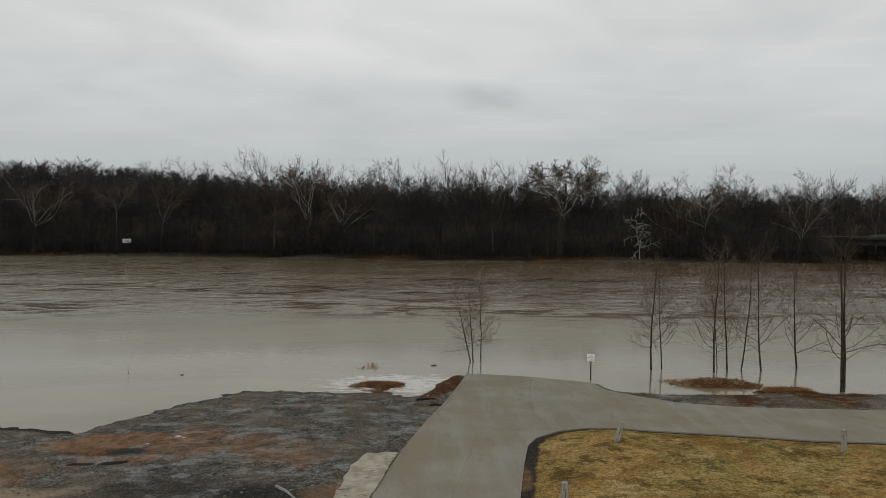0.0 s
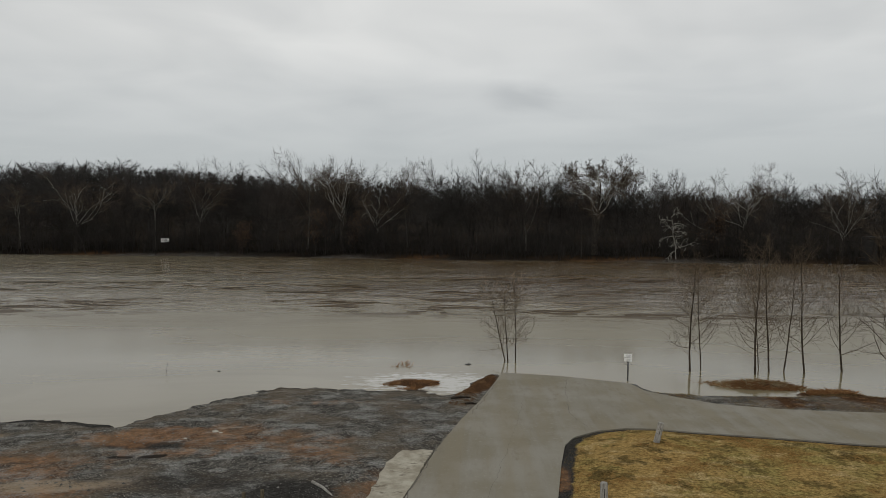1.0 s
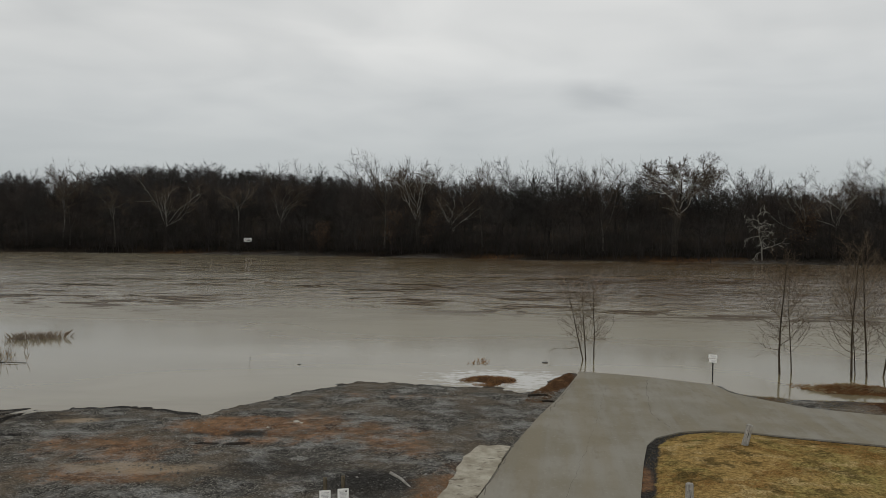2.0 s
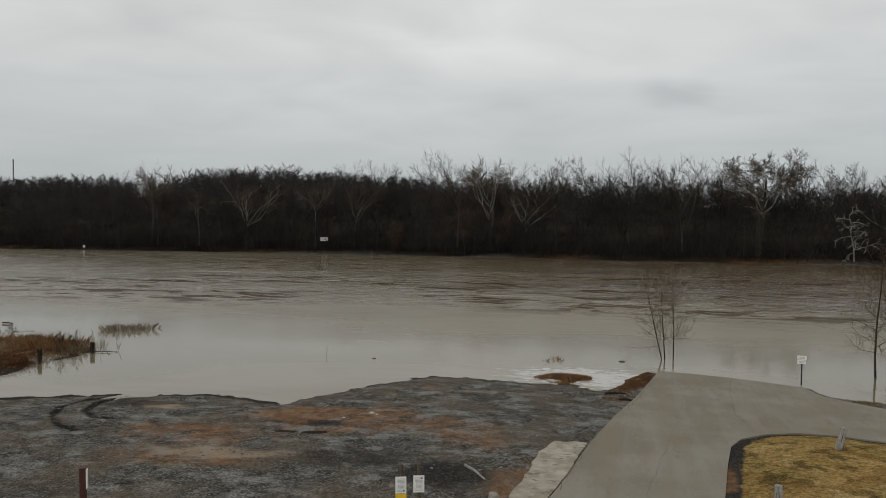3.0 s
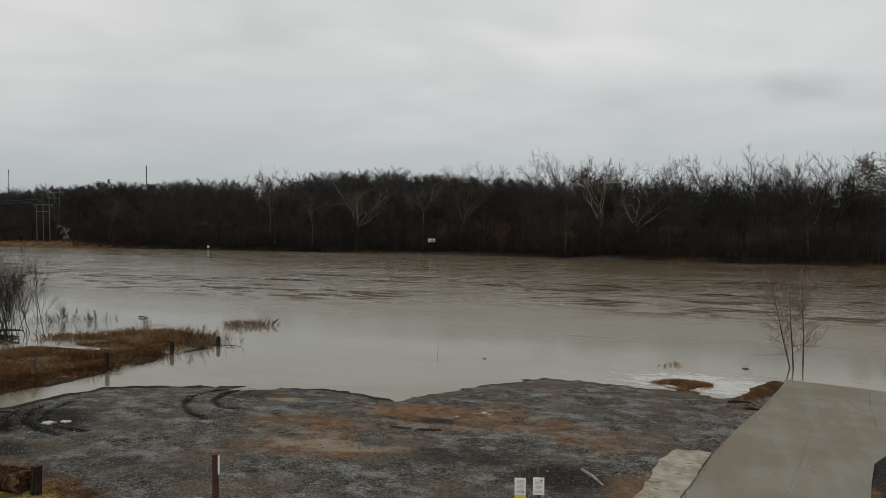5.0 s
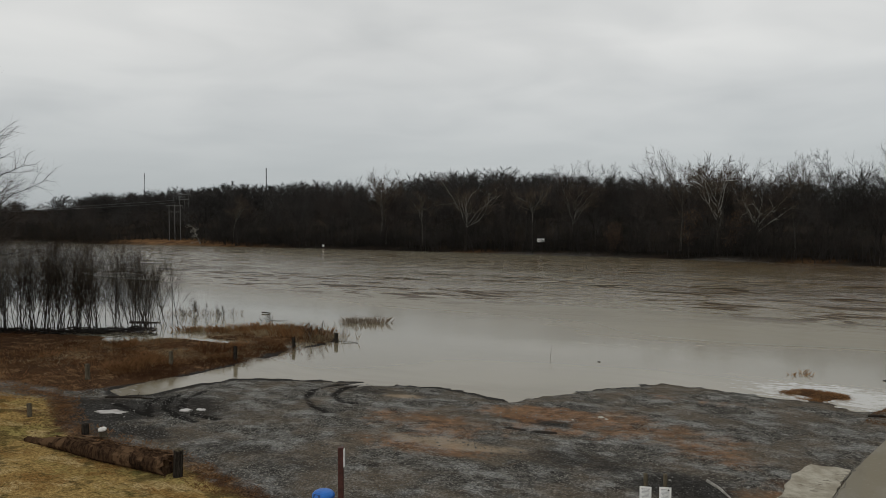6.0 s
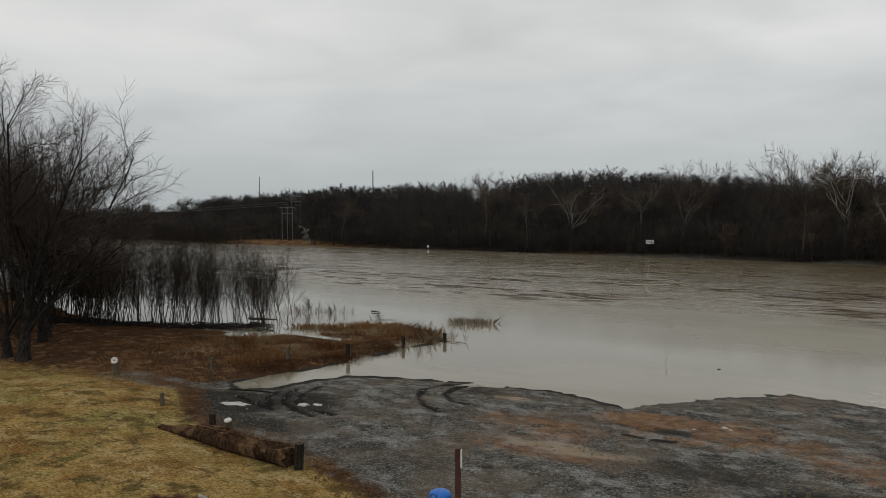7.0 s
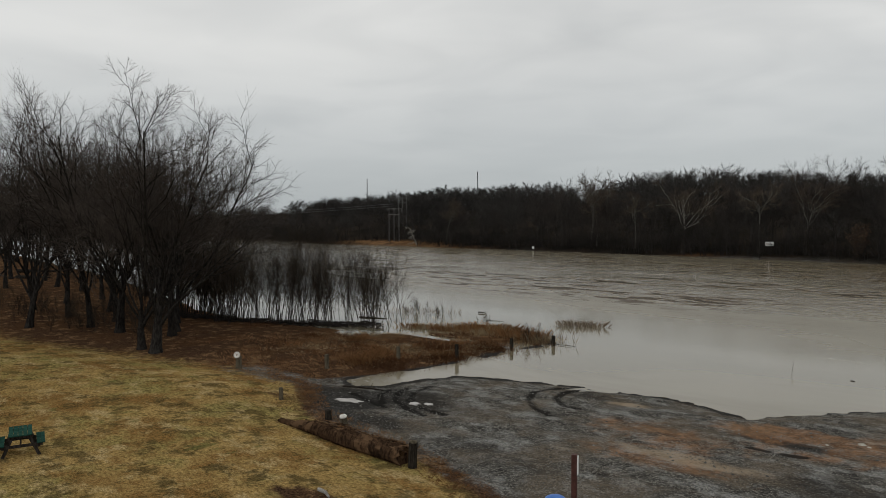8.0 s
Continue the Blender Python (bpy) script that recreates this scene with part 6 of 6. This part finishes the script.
def notice(x, y, top, label, yellow, seed):
    z = on_land(x, y)
    h = top - z
    ob = thing("notice_post", (x, y, z), label, "notice", "posted notices", turn=18)
    part("post", a_box(0.09, 0.09, h + 0.5, pose(0, 0.06, h / 2 - 0.1), 0.008), M_POST, ob)
    board = part("notice_sheet", a_box(0.265, 0.012, 0.41, pose(0, 0, h - 0.34), 0.003), M_WHITE, ob, "white printed sheet")
    print_bars(board, 0.265, 0.36, 11, -0.008, h - 0.34, 0.14)
    part("round_mark", disc(bmesh.new(), 0.022, 0.004, pose(0.07, -0.008, h - (0.20 if seed else 0.48), 90), 12), M_BLACK, board)
    if yellow:
        part("yellow_plate", a_box(0.265, 0.014, 0.62, pose(0, 0.0, h - 0.86), 0.004), M_YELLOW, ob, "yellow plate")


def square_post():
    x, y = -13.85, 15.8
    z = on_land(x, y)
    h = 2.36 - z
    ob = thing("sign_post", (x, y, z), "tall brown-painted square post with a white panel edge", "post", turn=30)
    part("post", a_box(0.15, 0.15, h + 0.4, pose(0, 0, h / 2 - 0.2), 0.012), M_BROWN, ob)
    part("panel", a_box(0.03, 0.15, 0.50, pose(0.091, 0.01, h - 0.30), 0.005), M_WHITE, ob, "white panel seen edge-on")


def barrel():
    x, y = -14.45, 15.75
    z = on_land(x, y)
    ob = thing("trash_barrel", (x, y, z), "blue plastic barrel with a domed lid", "bin")

    def lathe(rows, seg=28):
        bm = bmesh.new()
        rings = [[bm.verts.new((math.cos(6.2832 * i / seg) * r, math.sin(6.2832 * i / seg) * r, zz)) for i in range(seg)] for r, zz in rows]
        for a, b in zip(rings, rings[1:]):
            for i in range(seg):
                bm.faces.new((a[i], a[(i + 1) % seg], b[(i + 1) % seg], b[i]))
        bm.faces.new(rings[-1]), bm.faces.new(list(reversed(rings[0])))
        return bm

    part("drum", lathe(((0.25, 0), (0.28, 0.03), (0.285, 0.16), (0.295, 0.19), (0.285, 0.22), (0.285, 0.34), (0.295, 0.37), (0.285, 0.40), (0.28, 0.52))), M_BLUEDK, ob)
    lid = part("lid", lathe(((0.31, 0.50), (0.325, 0.52), (0.325, 0.58), (0.29, 0.64), (0.22, 0.685), (0.12, 0.705), (0.04, 0.71))), M_BLUE, ob, "bright blue lid")
    part("flap", a_box(0.24, 0.02, 0.13, pose(0, -0.295, 0.60, -28), 0.008), M_BLUEDK, lid)


def picnic_table():
    x, y = -29.43, 5.76
    ob = thing("picnic_table", (x, y, on_land(x, y)), "green-topped wooden picnic table with attached benches", "table", turn=-12)
    for k in range(5):
        part("plank", a_box(1.36, 0.132, 0.04, pose(0, -0.28 + 0.14 * k, 0.74), 0.006), M_GREEN, ob)
    for s in (-1, 1):
        for k in range(2):
            part("bench_plank", a_box(1.36, 0.125, 0.04, pose(0, s * (0.53 + 0.128 * k), 0.44), 0.006), M_GREEN, ob)
    for e in (-0.50, 0.50):
        for s in (-1, 1):
            part("leg", a_box(0.045, 0.10, 0.84, pose(e, s * 0.38, 0.355, s * 24), 0.005), M_FRAME, ob)
        part("bench_beam", a_box(0.045, 1.30, 0.10, pose(e + 0.046, 0, 0.37), 0.005), M_FRAME, ob)
        part("top_beam", a_box(0.045, 0.66, 0.09, pose(e + 0.046, 0, 0.675), 0.005), M_FRAME, ob)
        part("brace", a_box(0.50, 0.05, 0.07, pose(e * 0.52, 0, 0.53, 0, 34 if e > 0 else -34), 0.004), M_FRAME, ob)


def water_sign():
    x, y = 8.75, 42.05
    ob = thing("ramp_sign", (x, y, -0.2), "white notice sign on a black post in the floodwater", "sign", turn=-12)
    part("post", a_box(0.075, 0.075, 1.75, pose(0, 0.05, 0.75), 0.006), M_BLACK, ob)
    for k in (0, 1):
        board = part("board", a_box(0.46 - 0.04 * k, 0.016, 0.21, pose(0, 0, 1.66 - 0.235 * k), 0.004), M_WHITE, ob, "white board with grey print")
        print_bars(board, 0.44, 0.19, 2, -0.011, 1.66 - 0.235 * k)


bollards()
fallen_log()
notice(-5.6, 16.75, 2.68, "white notice over a yellow plate on a wooden post", True, 0)
notice(-5.15, 16.75, 2.75, "white printed notice on a brown wooden post", False, 1)
square_post()
barrel()
picnic_table()
water_sign()


# ---- drift, puddles, joints ----
def stick(name, a, b, r, label, category, material=None, group="", bend=0.06, twigs=0, seed=0):
    rng = random.Random(seed)
    a, b = Vector(a), Vector(b)
    t = Tubes()
    mid = (a + b) / 2 + Vector((rng.uniform(-bend, bend), rng.uniform(-bend, bend), bend * 0.5))
    pts = [Vector(), (mid - a) * 0.55, mid - a, (mid - a) * 0.4 + (b - a) * 0.6, b - a]
    t.add(pts, [r, r * 0.97, r * 0.85, r * 0.7, r * 0.45], 7, True)
    ob = thing(name, a, label, category, group)
    part("stem", t.data(), material or M_POSTDARK, ob)
    for k in range(twigs):
        q = Tubes()
        p = pts[1].lerp(pts[-1], rng.uniform(0, 1))
        q.add([p, p + Vector((rng.gauss(0, 0.2), rng.gauss(0, 0.2), rng.uniform(0.1, 0.5)))], [r * 0.35, r * 0.1], 4)
        part("twig", q.data(), material or M_POSTDARK, ob)
    return ob


def rock(x, y, s, label, material, z=None, seed=0):
    bm = bmesh.new()
    bmesh.ops.create_icosphere(bm, subdivisions=2, radius=s)
    for v in bm.verts:
        k = 1 + 0.35 * noise.noise(v.co / s * 1.3 + Vector((seed * 3.1, 0, 0)))
        v.co = Vector((v.co.x * k * 1.3, v.co.y * k, v.co.z * k * 0.55))
    ob = thing("rock", (x, y, on_land(x, y) if z is None else z), label, "rock")
    part("stone", bm, material, ob)


M_ROCKDK = plain("wet_dark_rock", (0.02, 0.019, 0.018), (0.05, 0.047, 0.043), 5, 0.5)
M_ROCKLT = plain("pale_rock", (0.26, 0.24, 0.20), (0.40, 0.38, 0.33), 5, 0.9)
rock(-0.55, 46.1, 0.17, "dark wet rock breaking the flood's surface", M_ROCKDK, -0.02, 1)
rock(-15.75, 43.1, 0.10, "small dark drift lump in the floodwater", M_ROCKDK, -0.01, 2)
rock(-12.1, 29.1, 0.06, "small pale rock on the rust-stained gravel", M_ROCKLT, None, 3)
rock(-11.2, 30.1, 0.12, "flat pale rock on the rust-stained gravel", M_ROCKLT, None, 4)
rock(-10.9, 29.9, 0.07, "small pale rock beside a flat one", M_ROCKLT, None, 5)
stick("drowned_stake", (-18.68, 42.3, -0.4), (-18.62, 42.35, 0.62), 0.010, "thin dead stem standing in the floodwater", "stake", M_BRUSH, twigs=6, seed=1)
stick("driftwood_log", (-51.0, 49.4, 0.10), (-50.0, 49.5, 0.04), 0.06, "dark drift log jutting out of the water", "driftwood", seed=2)
stick("driftwood_branch", (-46.6, 45.9, 0.03), (-45.2, 46.8, 0.01), 0.016, "thin drift branch caught in flooded weeds", "driftwood", seed=3, twigs=5)
stick("driftwood_branch", (-34.0, 40.4, 0.05), (-32.8, 40.8, 0.02), 0.022, "thin drift branch beside the end bollard", "driftwood", seed=4, twigs=3)
stick("driftwood_branch", (-5.65, 24.15, on_land(-5.6, 24.1) + 0.03), (-4.75, 23.05, on_land(-4.6, 22.9) + 0.0), 0.055, "pale flat driftwood lying on the lot", "driftwood", M_POSTGREY, seed=5)
stick("driftwood_branch", (-19.9, 11.5, on_land(-19.9, 11.5) + 0.04), (-19.2, 11.4, on_land(-19.2, 11.4) + 0.04), 0.06, "pale broken branch lying on the lawn", "driftwood", M_POSTGREY, seed=6)
stick("driftwood_log", (-1.35, 36.65, on_land(-1.3, 36.6) + 0.03), (-0.35, 36.8, on_land(-0.4, 36.8) + 0.03), 0.07, "black waterlogged stick at the water's edge", "driftwood", seed=7)
stick("driftwood_log", (-0.6, 35.55, on_land(-0.6, 35.6) + 0.03), (0.0, 35.75, on_land(0, 35.7) + 0.03), 0.06, "black waterlogged stick beside the drive", "driftwood", seed=8)
stick("driftwood_log", (-56.2, 39.0, 0.02), (-53.6, 40.2, 0.0), 0.08, "dark drift log lodged at the thicket's foot", "driftwood", seed=9, twigs=4)
stick("driftwood_log", (-54.0, 33.6, 0.1), (-52.0, 35.6, 0.04), 0.10, "dark drift log lodged at the thicket's foot", "driftwood", seed=10, twigs=4)
stick("driftwood_log", (-137, 27.8, 0.9), (-134, 33, 0.8), 0.3, "fallen dark trunk lying in the grove", "driftwood", seed=11)
stick("driftwood_log", (-121.6, 24.6, 0.9), (-117.1, 28.0, 0.9), 0.25, "fallen dark trunk lying in the grove", "driftwood", seed=12)
stick("driftwood_branch", (-33.4, 21.6, on_land(-33.4, 21.6) + 0.03), (-30.9, 22.4, on_land(-30.9, 22.4) + 0.03), 0.05, "thin wet branch on the muddy lot edge", "driftwood", seed=13, twigs=3)


def puddle(x, y, rx, ry, turn, seed):
    rng = random.Random(seed)
    bm = bmesh.new()
    top = float(np.max(land_height(np.array([x, x - rx * 0.7, x + rx * 0.7]), np.array([y, y, y])))) + 0.012
    ring = []
    for i in range(30):
        t = 6.2832 * i / 30
        k = 1 + 0.5 * noise.noise(Vector((math.cos(t) * 1.8, math.sin(t) * 1.8, seed * 2.0))) + 0.35 * noise.noise(Vector((math.cos(t) * 5, math.sin(t) * 5, seed * 2.0 + 5)))
        ring.append((math.cos(t) * rx * k, math.sin(t) * ry * k))
    up = [bm.verts.new((a, b, 0)) for a, b in ring]
    dn = [bm.verts.new((a * 1.04, b * 1.04, -0.08)) for a, b in ring]
    bm.faces.new(up)
    for i in range(30):
        bm.faces.new((dn[i], dn[(i + 1) % 30], up[(i + 1) % 30], up[i]))
    ob = thing("puddle", (x, y, top), "shallow bright puddle in the muddy gravel", "puddle", "puddles on the lot", turn=turn)
    part("surface", bm, M_PUDDLE, ob)


M_PUDDLE = plain("puddle_water", (0.30, 0.28, 0.25), (0.38, 0.36, 0.33), 2, 0.04, 0, 0.02)
for i, (x, y, rx, ry, t) in enumerate(((-30.1, 19.75, 0.75, 0.28, 20), (-27.5, 21.6, 0.28, 0.20, 10), (-27.0, 22.0, 0.26, 0.18, 0))):
    puddle(x, y, rx, ry, t, i)


def joint(line, width, name="joint"):
    """A dark crack that wanders along the drive's surface."""
    rng = random.Random(int(line[0][1] * 10))
    pts = []
    for (x0, y0), (x1, y1) in zip(line, line[1:]):
        k = max(2, int(math.hypot(x1 - x0, y1 - y0) / 0.35))
        for i in range(k):
            f = i / k
            pts.append((x0 + (x1 - x0) * f + rng.gauss(0, 0.035), y0 + (y1 - y0) * f + rng.gauss(0, 0.035)))
    v, f = [], []
    for i, (x, y) in enumerate(pts):
        w = width * rng.uniform(0.35, 1.2)
        z = float(road_height(x, y)) + 0.004
        v += [(x - w, y, z), (x + w, y, z)]
        if i:
            o = 2 * i
            f.append((o - 2, o - 1, o + 1, o))
    part(name, (v, [], f), M_CRACK, road)


joint([(5.2, 42.0), (4.7, 38.6), (4.55, 36.5), (4.35, 34.2), (4.6, 32.4), (5.0, 31.3)], 0.013)
joint([(-2.35, 22.8), (-2.1, 25.2), (-1.68, 27.9), (-1.2, 30.4)], 0.03)
joint([(2.75, 39.8), (2.2, 35.5), (1.75, 32.0), (1.2, 28.5), (0.6, 25.0), (0.2, 22.6)], 0.005)
joint([(9.0, 36.4), (12.5, 34.4), (17, 33.5), (24, 32.8)], 0.008)
joint([(-0.3, 33.6), (0.5, 37.5), (1.2, 41.2)], 0.025)
